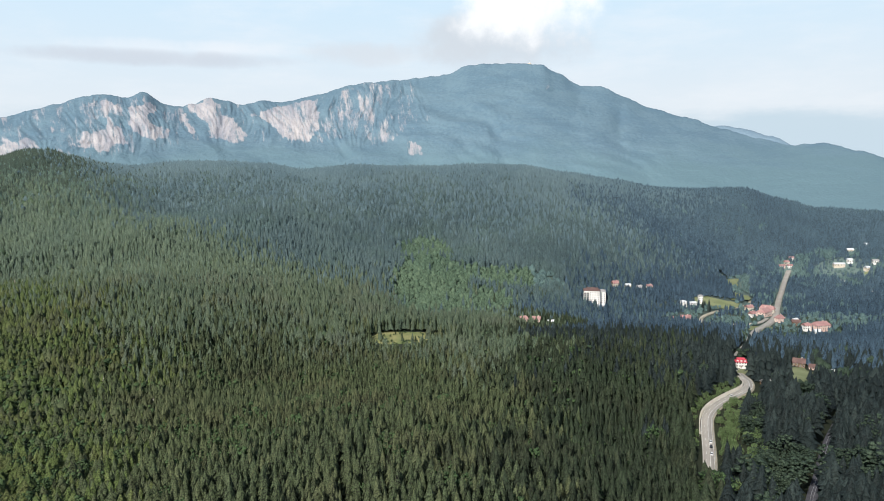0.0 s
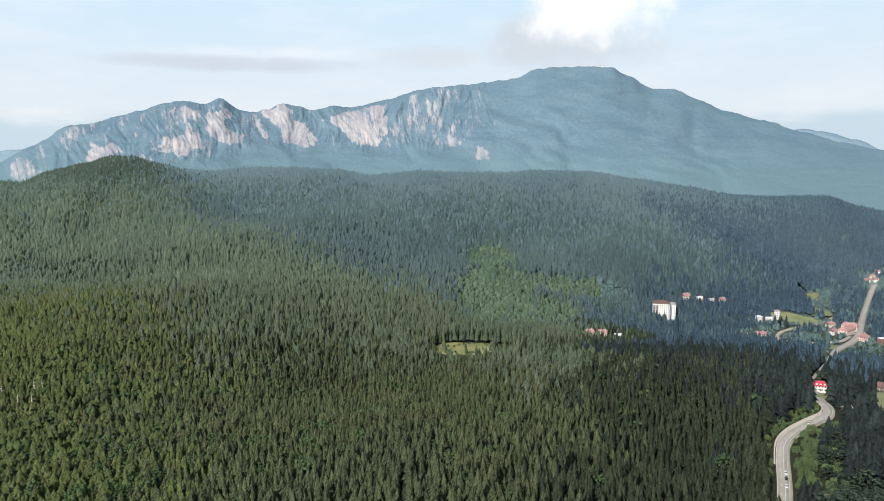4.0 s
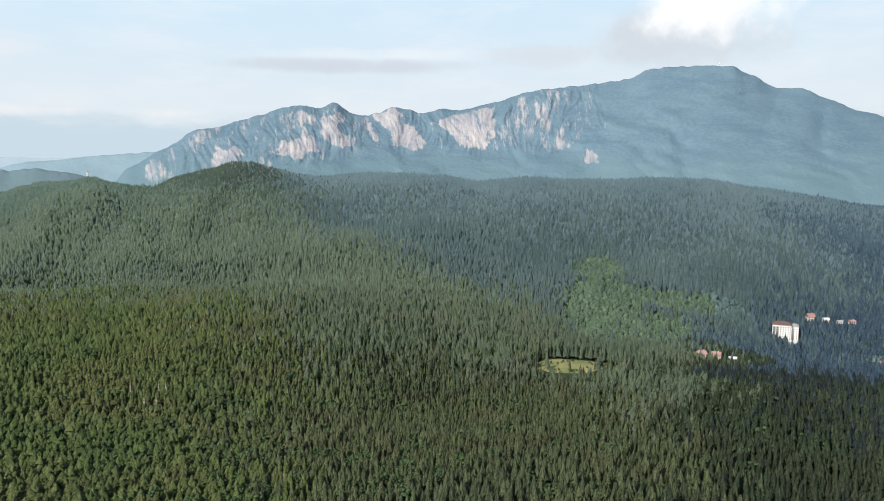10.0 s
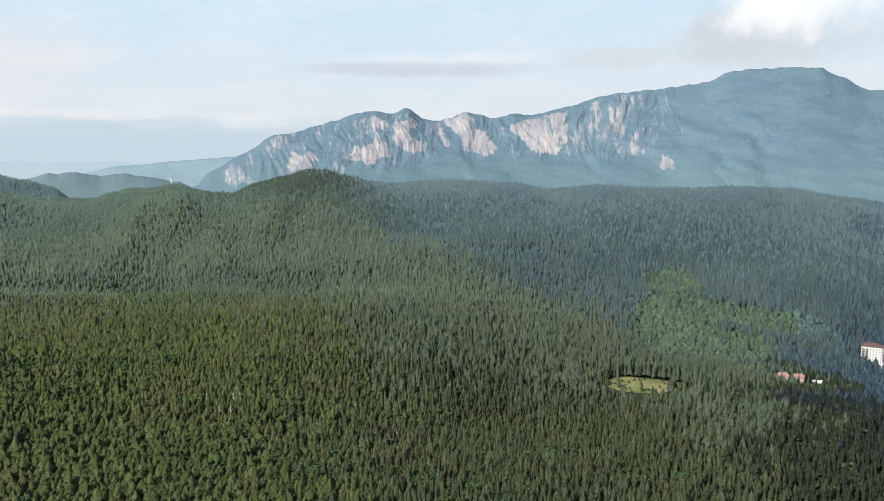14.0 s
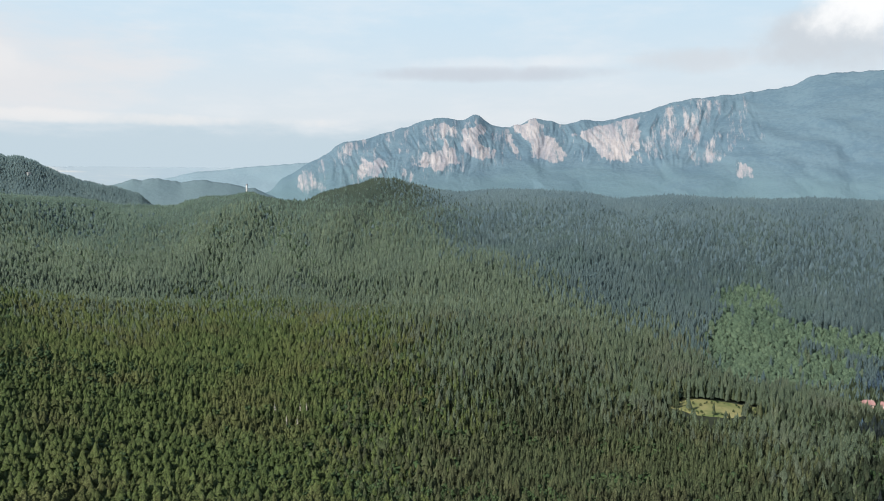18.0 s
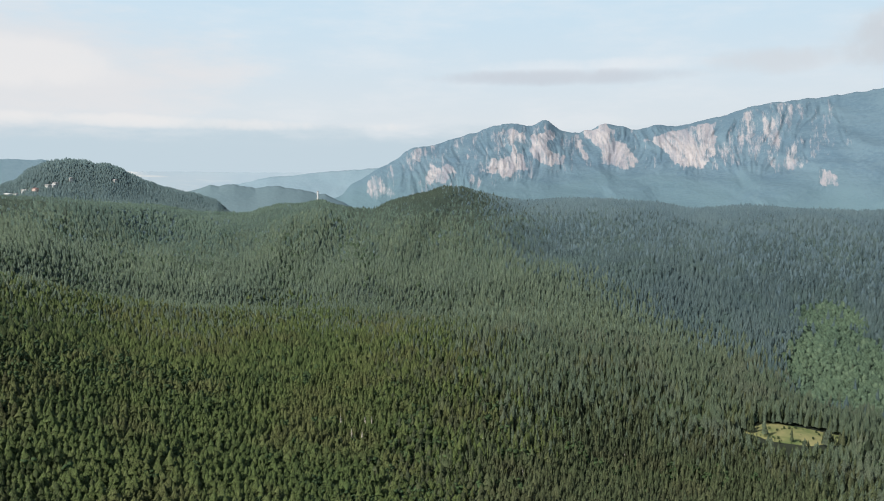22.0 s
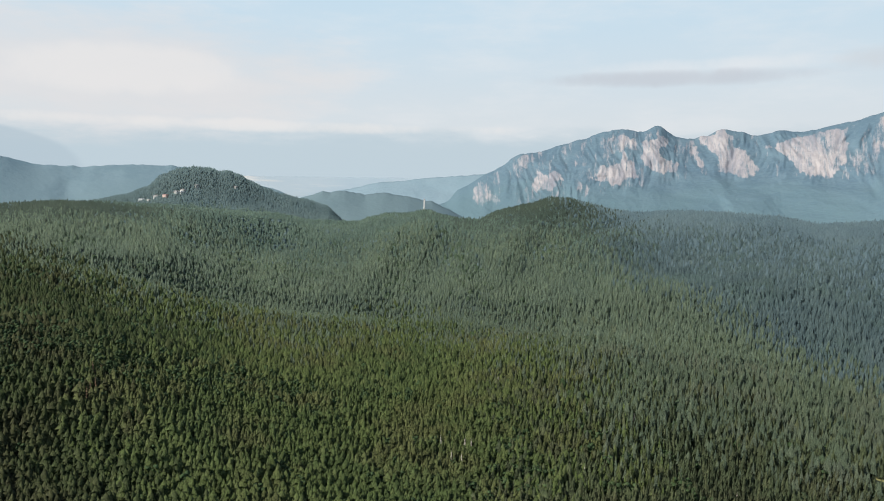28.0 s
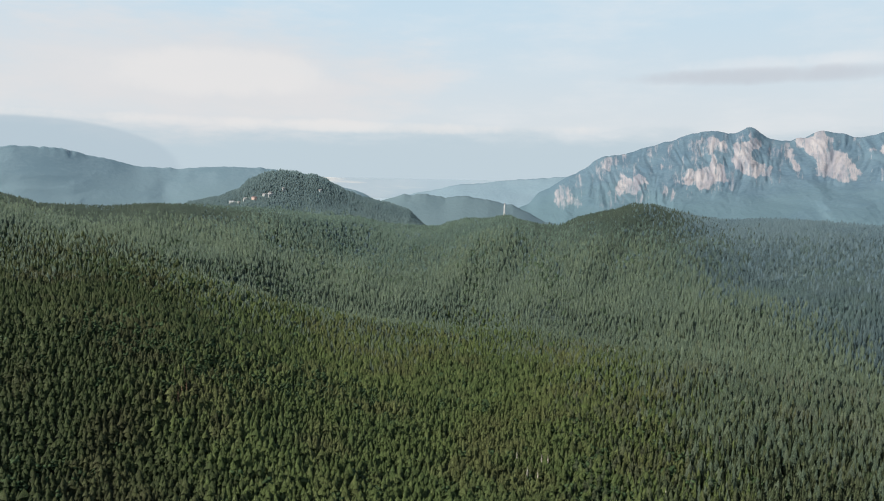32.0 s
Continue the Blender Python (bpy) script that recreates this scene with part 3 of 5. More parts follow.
def within(a, z, corners, tall):
    """How far inside an outline each place lies (positive inside), in metres; tall: metres to a degree."""
    best, hit = np.full(a.shape, 1e9), np.zeros(a.shape, bool)
    for (a0, z0), (a1, z1) in zip(corners, np.roll(corners, -1, 0)):
        px, pz, dx, dz = (a - a0) * tall, z - z0, (a1 - a0) * tall, z1 - z0
        u = np.clip((px * dx + pz * dz) / (dx * dx + dz * dz + 1e-9), 0, 1)
        best = np.minimum(best, np.hypot(px - u * dx, pz - u * dz))
        hit ^= ((z0 > z) != (z1 > z)) & (a < (a1 - a0) * (z - z0) / (z1 - z0 + 1e-9) + a0)
    return np.where(hit, best, -best)


def massif(name, label, tops, foot, crest, step, rows, crags, material, low=-40, gully=30.0, seed=3):
    """A mountain front seen from the valley: a skyline, a foot and a crest distance; crags = (share of rock, outline as azimuths and heights)."""
    lo, hi = min(t[0] for t in tops), max(t[0] for t in tops)
    az = np.arange(lo, hi + step / 2, step)
    top = eased(tops, az)
    soft_by = max(1, int(0.28 / step))
    top = np.convolve(np.pad(top, soft_by, mode="edge"), np.ones(2 * soft_by + 1) / (2 * soft_by + 1), "valid")
    fringe = 3 * fractal(az * 0.8, az * 0, seed + 1, 4)
    s = np.linspace(0, 1, rows)
    S, A = np.meshgrid(s, az, indexing="ij")
    wide = max(3, int(2.6 / step))
    broad_top = np.convolve(np.pad(top, wide, mode="edge"), np.ones(2 * wide + 1) / (2 * wide + 1), "valid")
    Z = low + (broad_top[None] - low) * S + (top - broad_top)[None] * S ** 4 + fringe[None] * S ** 30
    rock, steep = np.zeros_like(S), np.zeros_like(S)
    R = foot + (crest - foot) * S
    shift_a, shift_z = 0.16 * fractal(A * 0.9, Z / 90, seed + 5, 4), 14 * fractal(A * 0.8, Z / 120, seed + 6, 4)
    for share, outline in crags:
        share = min(1.0, 0.82 * share + 0.06)
        corners = np.array(outline, float)
        inside = within(A + shift_a, Z + shift_z, corners, 60.0)
        rock = np.maximum(rock, share * np.clip(0.5 + inside / 15, 0, 1))
        steep = np.maximum(steep, np.clip(0.5 + inside / 60, 0, 1))
        if share < 0.5:
            continue
        # a crag stands upright: its foot lies back in the slope, its head comes forward
        z0, z1, mid, half = corners[:, 1].min(), corners[:, 1].max(), np.ptp(corners[:, 0]) / 2 + corners[:, 0].min(), np.ptp(corners[:, 0]) / 2 + 0.3
        near_it = np.clip((half * 1.7 - np.abs(A - mid)) / half, 0, 1) * np.clip((Z - z0 + 90) / 90, 0, 1) * np.clip((z1 + 110 - Z) / 110, 0, 1)
        near_it = near_it * near_it * (3 - 2 * near_it)
        middle = ((z0 + z1) / 2 - low) / (top[None] - low)
        R = R + 0.10 * near_it * (crest - foot) * np.clip(middle - S, -0.16, 0.16)
    bent = A + 1.6 * fractal(A * 0.12, Z / 700, seed + 2, 2)
    ribs = fractal(bent * 0.09, Z / 260, seed, 6)
    R = R - gully * ribs * (0.2 + 0.8 * np.sin(np.pi * np.clip(S, 0, 1))) - 10 * steep * fractal(bent * 0.7, Z / 420, seed + 9, 4, True) - 5 * steep * fractal(bent * 2.3, Z / 180, seed + 12, 3, True)
    a = np.radians(A)
    verts = np.stack([-np.sin(a) * R, np.cos(a) * R, Z], -1).reshape(-1, 3)
    # the far side falls away again
    back = np.stack([-np.sin(a[-1]) * (crest + 350), np.cos(a[-1]) * (crest + 350), Z[-1] - 260], -1)
    verts, rock = np.r_[verts, back], np.r_[rock.ravel(), np.zeros(len(az))]
    ob = new(name, link_mesh(name, verts, grid_faces(rows + 1, len(az)), material, {"rock": rock, "along": np.radians(np.r_[A.ravel(), az]) * crest}, smooth=True))
    return tagged(ob, label, "mountain", kind="structure")


SKYLINE = [(45.5, -36), (43.5, 0), (41.5, 80), (39.0, 148), (37.8, 228), (35.4, 326), (33.1, 435), (32.0, 442), (29.5, 497), (28.2, 528), (26.5, 570), (25.0, 583), (23.9, 563), (22.5, 602), (21.3, 536), (20.1, 523), (19.1, 540), (18.0, 579), (16.6, 560), (15.6, 535), (14.1, 565), (12.6, 556), (9.9, 598), (7.3, 658), (5.9, 675), (3.0, 692), (1.9, 705), (-0.4, 721), (-2.2, 779), (-3.5, 784), (-5.8, 784), (-8.0, 774), (-9.3, 719), (-11.1, 644), (-12.6, 640), (-14.5, 571), (-16.2, 510), (-19.1, 446), (-21.6, 378), (-24.1, 321), (-26.2, 281), (-28.4, 290), (-30.8, 243), (-32.5, 200), (-40.0, 120)]
WEST_CRAGS = [(0.62, [(36.3, 274), (35.7, 252), (35.3, 200), (34.0, 181), (35.3, 161), (36.8, 156), (36.9, 225)]), (0.75, [(33.4, 412), (32.1, 444), (31.9, 410), (32.4, 333), (33.2, 371)]), (0.9, [(31.8, 340), (30.9, 311), (30.0, 338), (29.7, 270), (30.7, 232), (31.3, 226), (32.1, 208), (32.1, 277)]), (0.9, [(28.4, 282), (28.1, 269), (28.3, 226), (28.5, 232)]), (0.9, [(27.7, 269), (27.6, 214), (28.0, 214)]), (0.8, [(29.1, 404), (28.5, 373), (28.7, 337), (29.1, 359)])]
TWIN_CRAGS = [(1.0, [(25.1, 453), (24.6, 400), (23.8, 299), (24.1, 278), (25.1, 282), (26.0, 257), (26.2, 275), (27.3, 299), (27.0, 349), (26.1, 342), (25.4, 384)]), (0.75, [(26.4, 520), (25.1, 554), (24.1, 497), (24.1, 439), (24.9, 458), (26.1, 399), (26.5, 462)]), (1.0, [(22.5, 552), (21.7, 513), (21.9, 472), (22.4, 457), (22.3, 422), (20.9, 367), (21.0, 319), (22.1, 326), (23.1, 325), (23.6, 400), (23.7, 480)]), (0.9, [(20.3, 475), (19.7, 479), (19.2, 377), (19.8, 366), (20.0, 422)])]
MIDDLE_CRAGS = [(1.0, [(18.1, 567), (17.2, 542), (17.1, 490), (16.2, 442), (15.2, 327), (16.5, 313), (18.1, 326), (18.4, 433), (19.5, 496), (19.5, 546)]), (0.8, [(15.3, 503), (14.9, 475), (14.1, 461), (14.9, 434)]), (1.0, [(14.0, 500), (12.7, 530), (9.8, 581), (9.6, 396), (10.4, 312), (11.6, 303), (13.1, 376), (14.4, 436)])]
EAST_CRAGS = [(0.58, [(9.6, 446), (8.1, 606), (5.9, 677), (4.5, 658), (4.0, 517), (4.3, 309), (5.6, 304), (7.3, 331), (9.0, 307)]), (0.42, [(4.5, 668), (2.9, 686), (1.4, 421), (2.7, 356), (4.3, 309)]), (0.95, [(2.7, 298), (1.6, 276), (1.4, 235), (2.4, 235)]), (0.6, [(-8.4, 630), (-9.3, 631), (-9.2, 613), (-8.6, 614)]), (0.6, [(-11.0, 607), (-11.5, 589), (-11.3, 576)]), (0.6, [(-11.7, 509), (-12.1, 468), (-11.9, 468)])]
WEST_FACE = [(0.38, [(37.3, 190), (34.0, 400), (30.0, 490), (26.0, 560), (22.5, 590), (20.0, 505), (18.5, 330), (27.0, 215), (35.0, 150)]), (0.27, [(18.5, 540), (9.0, 580), (2.5, 680), (0.5, 420), (5.0, 290), (18.0, 310)])]
CRAGS = WEST_FACE + WEST_CRAGS + TWIN_CRAGS + MIDDLE_CRAGS + EAST_CRAGS
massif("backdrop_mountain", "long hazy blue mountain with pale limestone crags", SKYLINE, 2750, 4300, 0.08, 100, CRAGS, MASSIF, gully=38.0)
massif("backdrop_mountain", "distant hazy blue shoulder behind the main mountain", [(-16, 250), (-20.0, 390), (-21.5, 420), (-23.0, 395), (-25.0, 345), (-29.0, 150)], 4450, 4750, 0.2, 16, [], FAR_WOOD, seed=21)
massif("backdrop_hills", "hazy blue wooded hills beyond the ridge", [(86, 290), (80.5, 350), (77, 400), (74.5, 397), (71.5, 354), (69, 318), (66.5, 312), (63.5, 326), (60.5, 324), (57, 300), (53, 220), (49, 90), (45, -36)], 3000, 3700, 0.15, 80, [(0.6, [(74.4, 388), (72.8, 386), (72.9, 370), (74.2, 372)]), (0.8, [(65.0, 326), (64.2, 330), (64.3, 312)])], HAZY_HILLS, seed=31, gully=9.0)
massif("backdrop_hills", "low hazy ridge fading into the plain", [(58, -36), (52, 90), (47.5, 200), (44.0, 255), (40.0, 285), (36.5, 310), (30, 330)], 3900, 4500, 0.2, 20, [], RIDGE_HAZE, seed=41)

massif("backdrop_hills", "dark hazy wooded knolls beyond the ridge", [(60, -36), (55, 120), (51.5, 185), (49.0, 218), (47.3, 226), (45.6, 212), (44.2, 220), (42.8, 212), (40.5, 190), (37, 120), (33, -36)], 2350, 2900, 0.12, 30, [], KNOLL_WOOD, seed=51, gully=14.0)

# the far plain, rising to the eye's height at the horizon
plain_az, plain_s = np.radians(np.arange(28, 100, 0.25)), np.linspace(0, 1, 40)
PS, PA = np.meshgrid(plain_s, plain_az, indexing="ij")
PR = 4560 + 320 * PS
stripe = fractal(PA * 4, PS * 7, 77, 4)
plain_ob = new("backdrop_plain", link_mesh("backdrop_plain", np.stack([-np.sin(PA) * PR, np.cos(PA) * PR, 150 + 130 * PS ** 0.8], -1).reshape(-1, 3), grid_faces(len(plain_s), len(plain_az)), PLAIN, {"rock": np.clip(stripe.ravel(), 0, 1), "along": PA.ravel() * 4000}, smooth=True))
tagged(plain_ob, "pale hazy plain with fields at the horizon", "plain", kind="structure")


# ---- roads and clearings ----
YARDS = []  # places kept free of trees round buildings and on the camera's sight lines: x, y, radius


def part(name, bm, material, parent, label="", at=None):
    """One mesh under a thing or a part."""
    me = bpy.data.meshes.new(name)
    bm.to_mesh(me)
    bm.free()
    me.materials.append(material)
    return child(name, me, parent, label, at)


def child(name, me, parent, label="", at=None):
    ob = new(name, me)
    ob.parent = parent
    if at is not None:
        ob.matrix_local = at
    if label:
        ob["label"] = label
    return ob


def smooth_line(points, step):
    """A rounded line through the points, in even steps."""
    p = np.array(points, float)
    p = np.r_[2 * p[:1] - p[1:2], p, 2 * p[-1:] - p[-2:-1]]
    out = []
    for i in range(1, len(p) - 2):
        for u in np.linspace(0, 1, 12, endpoint=False):
            out.append(0.5 * (2 * p[i] + (p[i + 1] - p[i - 1]) * u + (2 * p[i - 1] - 5 * p[i] + 4 * p[i + 1] - p[i + 2]) * u * u + (3 * p[i] - p[i - 1] - 3 * p[i + 1] + p[i + 2]) * u ** 3))
    out = np.array(out + [p[-2]])
    s = np.r_[0, np.cumsum(np.linalg.norm(np.diff(out[:, :2], axis=0), axis=1))]
    t = np.linspace(0, s[-1], max(2, int(s[-1] / step) + 1))
    return np.stack([np.interp(t, s, out[:, k]) for k in range(out.shape[1])], 1)


def beside(line, off):
    """The line moved to its right by off metres."""
    d = np.gradient(line[:, :2], axis=0)
    d /= np.linalg.norm(d, axis=1)[:, None]
    out = line.copy()
    out[:, 0] += d[:, 1] * off
    out[:, 1] -= d[:, 0] * off
    return out


def band_mesh(name, line, left, right, up, down, material):
    """A strip along a line, from left to right of it, with sides that go down."""
    a, b = beside(line, left), beside(line, right)
    top_a, top_b = a + [0, 0, up], b + [0, 0, up]
    n = len(line)
    verts = np.r_[a + [0, 0, up - down], top_a, top_b, b + [0, 0, up - down]]
    f = []
    for k in range(3):
        for i in range(n - 1):
            f.append((k * n + i, k * n + i + 1, (k + 1) * n + i + 1, (k + 1) * n + i))
    f = np.array(f)[:, ::-1]
    return link_mesh(name, verts, f, material)


MAIN_ROAD = smooth_line([(120, 300, 3), (152, 375, 2.5), (168, 421, 2), (182, 460, 3), (193.5, 494, 4), (204, 520, 5), (219, 542, 5), (241, 566, 4), (266, 593, 2), (278, 620, 0), (282, 645, -2), (296, 690, -9), (330, 765, -18), (381, 854, -27), (432, 945, -33), (486, 1020, -40), (524, 1080, -43), (560, 1150, -45), (607, 1240, -46.5), (660, 1338, -47), (707, 1424, -45), (752, 1500, -36)], 4.0)
SIDE_ROAD = smooth_line([(352, 925, -31), (380, 985, -36), (392, 1040, -37), (430, 1090, -38), (500, 1150, -42), (540, 1210, -44), (545, 1300, -44), (560, 1400, -45)], 5.0)
LOWER_ROAD = smooth_line([(500, 1056, -41), (470, 1020, -39), (430, 1000, -37), (392, 1005, -36)], 5.0)
RAILWAY = smooth_line([(170, 300, -8), (217, 392, -6), (245, 436, -7), (268, 472, -8), (300, 520, -12), (350, 590, -20)], 4.0)
WAYS = [(MAIN_ROAD[30:52], 12.0), (MAIN_ROAD[50:92], 22.0), (MAIN_ROAD[90:180], 7.0), (MAIN_ROAD[178:], 14.0), (SIDE_ROAD, 9.0), (LOWER_ROAD, 5.0), (RAILWAY, 7.0)]
# meadows and yards: centre, half length, half width, turn in degrees, material
MEADOWS = [("meadow", "yellow-green grass clearing in the spruce wood", -42, 858, 52, 27, 14, GRASS), ("meadow", "bright green sloping field above the village", 455, 1152, 38, 30, 20, LAWN), ("lawn", "green lawn in front of the brown house", 356, 680, 60, 14, 62, LAWN), ("lawn", "grass below the red-roofed roadside house", 300, 668, 18, 9, 40, LAWN), ("verge", "grassy slope under the road", 193, 430, 18, 7, 66, LAWN), ("lawn", "green plot beside the village road", 455, 985, 24, 14, 35, LAWN), ("lawn", "grass beside the rose-roofed house", 330, 1003, 40, 10, 10, LAWN), ("lawn", "grass by the upper village road", 520, 1210, 26, 16, 50, LAWN), ("meadow", "narrow grass strip climbing into the wood", 550, 1310, 70, 9, 62, LAWN), ("lawn", "garden lawn among far houses", 879, 1442, 26, 12, 10, LAWN)]


def near_way(x, y, grow=0.0):
    """Which of the places lie on a road or clearing."""
    hit = np.zeros(len(x), bool)
    for line, wide in WAYS:
        pts = line[::2, :2]
        for a in range(0, len(x), 20000):
            d2 = ((x[a:a + 20000, None] - pts[None, :, 0]) ** 2 + (y[a:a + 20000, None] - pts[None, :, 1]) ** 2).min(1)
            hit[a:a + 20000] |= d2 < (wide / 2 + 3 + grow) ** 2
    for _, _, cx, cy, long, broad, turn, _ in MEADOWS:
        c, s = math.cos(radians(turn)), math.sin(radians(turn))
        u, v = (x - cx) * c + (y - cy) * s, -(x - cx) * s + (y - cy) * c
        hit |= (u / (long + grow)) ** 2 + (v / (broad + grow)) ** 2 < 1
    return hit


# the road bed lies in a cutting: the ground sheet is pressed down below it
def press(line, wide, depth):
    me = bpy.data.objects["ground"].data
    co = np.empty(len(me.vertices) * 3, np.float32)
    me.vertices.foreach_get("co", co)
    co = co.reshape(-1, 3)
    pick = np.where((np.abs(co[:, 0] - line[:, 0].mean()) < 800) & (np.abs(co[:, 1] - line[:, 1].mean()) < 900))[0]
    d = np.sqrt(((co[pick, None, :2] - line[None, ::2, :2]) ** 2).sum(2))
    k, near = d.argmin(1), d.min(1)
    lie = line[::2, 2][k] - depth
    share = np.clip((wide - near) / 12 + 1, 0, 1)
    co[pick, 2] += (np.minimum(co[pick, 2], lie) - co[pick, 2]) * share
    me.vertices.foreach_set("co", co.ravel())
    me.update()


press(MAIN_ROAD, 9, 1.2)
press(SIDE_ROAD, 9, 1.0)
press(RAILWAY, 10, 1.2)
road = tagged(new("road", band_mesh("road", MAIN_ROAD, -3.8, 3.8, 0.0, 3.0, ASPHALT)), "pale worn asphalt main road curving through the wood", "road", kind="structure")
tagged(new("road", band_mesh("road", SIDE_ROAD, -2.4, 2.4, 0.0, 2.0, SCREE)), "narrow pale village lane", "road", kind="structure")
tagged(new("road", band_mesh("road", LOWER_ROAD, -2.2, 2.2, 0.2, 2.0, ASPHALT)), "short grey side street in the village", "road", kind="structure")
tagged(new("road", band_mesh("road", MAIN_ROAD[196:], -4.6, 4.6, 0.05, 3.0, ASPHALT)), "wide pale straight road above the village", "road", kind="structure")  # upper_road
for off in (-3.5, 3.5):
    child("edge_line", band_mesh("edge_line", MAIN_ROAD[:170], off - 0.12, off + 0.12, 0.012, 0.01, LANE), road)
child("lane_line", band_mesh("lane_line", MAIN_ROAD[:170], 0.95, 1.15, 0.012, 0.01, LANE), road)
for a in range(2, 120, 3):
    piece = MAIN_ROAD[a:a + 2]
    if len(piece) == 2:
        child("lane_dash", band_mesh("lane_dash", piece, -1.35, -1.15, 0.012, 0.01, LANE), road)
bend = MAIN_ROAD[48:88]
tagged(new("retaining_wall", band_mesh("retaining_wall", beside(bend, -4.7), -0.4, 0.4, 2.3, 5.0, CONCRETE)), "low cream concrete wall along the road bend", "wall", kind="structure")
tagged(new("verge", band_mesh("verge", beside(MAIN_ROAD[20:150], 4.6), -0.75, 0.75, -0.15, 2.5, SCREE)), "pale gravel verge beside the main road", "verge", kind="structure")
rail_ob = new("guard_rail")
rail_line = beside(MAIN_ROAD[26:80], 4.3)
rail_ob.location = rail_line[0]
child("rail", band_mesh("rail", rail_line - rail_line[0], -0.08, 0.08, 0.95, 0.32, STEEL), rail_ob)
for q in rail_line[::1]:
    bm = bmesh.new()
    bmesh.ops.create_cube(bm, size=1, matrix=Matrix.Translation(Vector(q - rail_line[0]) + Vector((0, 0, 0.2))) @ Matrix.Diagonal((0.14, 0.14, 1.6, 1)))
    part("post", bm, STEEL, rail_ob)
tagged(rail_ob, "galvanised steel guard rail along the outer road edge", "guard rail")
# the stones are coloured dark and bluish to stand for the trees' shade
bed = tagged(new("railway", band_mesh("railway", RAILWAY, -3.2, 3.2, -0.3, 2.0, stuff("ballast", ((0.06, 0.062, 0.075), (0.10, 0.10, 0.115)), 0.3, 4.0, 0.95))), "railway line with ballast darkened for the shade of the trees", "railway", kind="structure")
for off in (-0.75, 0.75):
    child("rail", band_mesh("rail", RAILWAY, off - 0.08, off + 0.08, 0.0, 0.25, STEEL), bed)
for name, label, cx, cy, long, broad, turn, mat in MEADOWS:
    u, v = np.meshgrid(np.linspace(0.02, 1, 9), np.radians(np.arange(0, 360, 10)), indexing="ij")
    edge = 1 + 0.14 * np.sin(3 * v + cx) + 0.10 * np.sin(5 * v + cy) + 0.06 * np.sin(9 * v + cx)
    px, py = u * edge * long * 1.12 * np.cos(v), u * edge * broad * 1.12 * np.sin(v)
    c, s = math.cos(radians(turn)), math.sin(radians(turn))
    mx, my = (cx + px * c - py * s).ravel(), (cy + px * s + py * c).ravel()
    mz = ground_at(mx, my) + 0.9 - 0.9 * u.ravel() ** 6
    tagged(new(name, link_mesh(name, np.c_[mx, my, mz], grid_faces(9, 36, True), mat, smooth=True)), label, "meadow", kind="structure")


# ---- buildings ----
def box(bm, x0, x1, y0, y1, z0, z1):
    v = [bm.verts.new((x, y, z)) for z in (z0, z1) for x, y in ((x0, y0), (x1, y0), (x1, y1), (x0, y1))]
    for f in ((3, 2, 1, 0), (4, 5, 6, 7), (0, 1, 5, 4), (1, 2, 6, 5), (2, 3, 7, 6), (3, 0, 4, 7)):
        bm.faces.new([v[i] for i in f])
    return bm


def window_meshes(wide, tall):
    key = (round(wide, 2), round(tall, 2))
    if key not in WINDOWS:
        bm = bmesh.new()
        for a in ((-wide / 2 - 0.1, -wide / 2, 0, tall), (wide / 2, wide / 2 + 0.1, 0, tall), (-wide / 2 - 0.1, wide / 2 + 0.1, -0.1, 0), (-wide / 2 - 0.1, wide / 2 + 0.1, tall, tall + 0.1)):
            box(bm, a[0], a[1], -0.12, 0.02, a[2], a[3])
        frame_me = bpy.data.meshes.new("window")
        bm.to_mesh(frame_me)
        bm.free()
        frame_me.materials.append(PLASTER)
        bm = box(bmesh.new(), -wide / 2, wide / 2, -0.05, 0.02, 0, tall)
        pane_me = bpy.data.meshes.new("pane")
        bm.to_mesh(pane_me)
        bm.free()
        pane_me.materials.append(GLASS)
        WINDOWS[key] = (frame_me, pane_me)
    return WINDOWS[key]


WINDOWS = {}


def windows(thing, wide, deep, floors, first, storey, columns, size=(1.2, 1.4), sides="front left right", shift=(0.0, 0.0)):
    """Rows of windows on the walls of a block that is wide (x) and deep (y) round its middle."""
    frame_me, pane_me = window_meshes(*size)
    for side, turn, run, off in (("front", 0, wide, deep / 2), ("right", 90, deep, wide / 2), ("left", -90, deep, wide / 2), ("back", 180, wide, deep / 2)):
        if side not in sides:
            continue
        n = max(1, round(columns * run / wide))
        for f in range(floors):
            for c in range(n):
                m = pose(shift[0], shift[1], 0, 0, 0, turn) @ pose((c + 0.5) / n * run - run / 2, -off, first + f * storey)
                child("pane", pane_me, child("window", frame_me, thing, at=m))


def gable_roof(bm, wide, deep, base, rise, over=0.6, hip=0.0, thick=0.25):
    """A pitched roof with its ridge along x, thick sheets and overhang; hip draws the ridge's ends in."""
    w2, d2 = wide / 2 + over, deep / 2 + over
    drop = rise * over / (deep / 2)
    low, top = [], []
    for dz, out in ((0.0, low), (thick, top)):
        z = base - drop + dz
        for p in ((-w2, -d2, z), (w2, -d2, z), (w2, d2, z), (-w2, d2, z), (-w2 + hip, 0, base + rise + dz), (w2 - hip, 0, base + rise + dz)):
            out.append(bm.verts.new(p))
    for f in ((0, 1, 5, 4), (2, 3, 4, 5), (1, 2, 5), (3, 0, 4)):
        bm.faces.new([top[i] for i in f])
        bm.faces.new([low[i] for i in reversed(f)])
    for a, b in ((0, 1), (1, 2), (2, 3), (3, 0)):
        bm.faces.new((low[a], low[b], top[b], top[a]))
    return bm


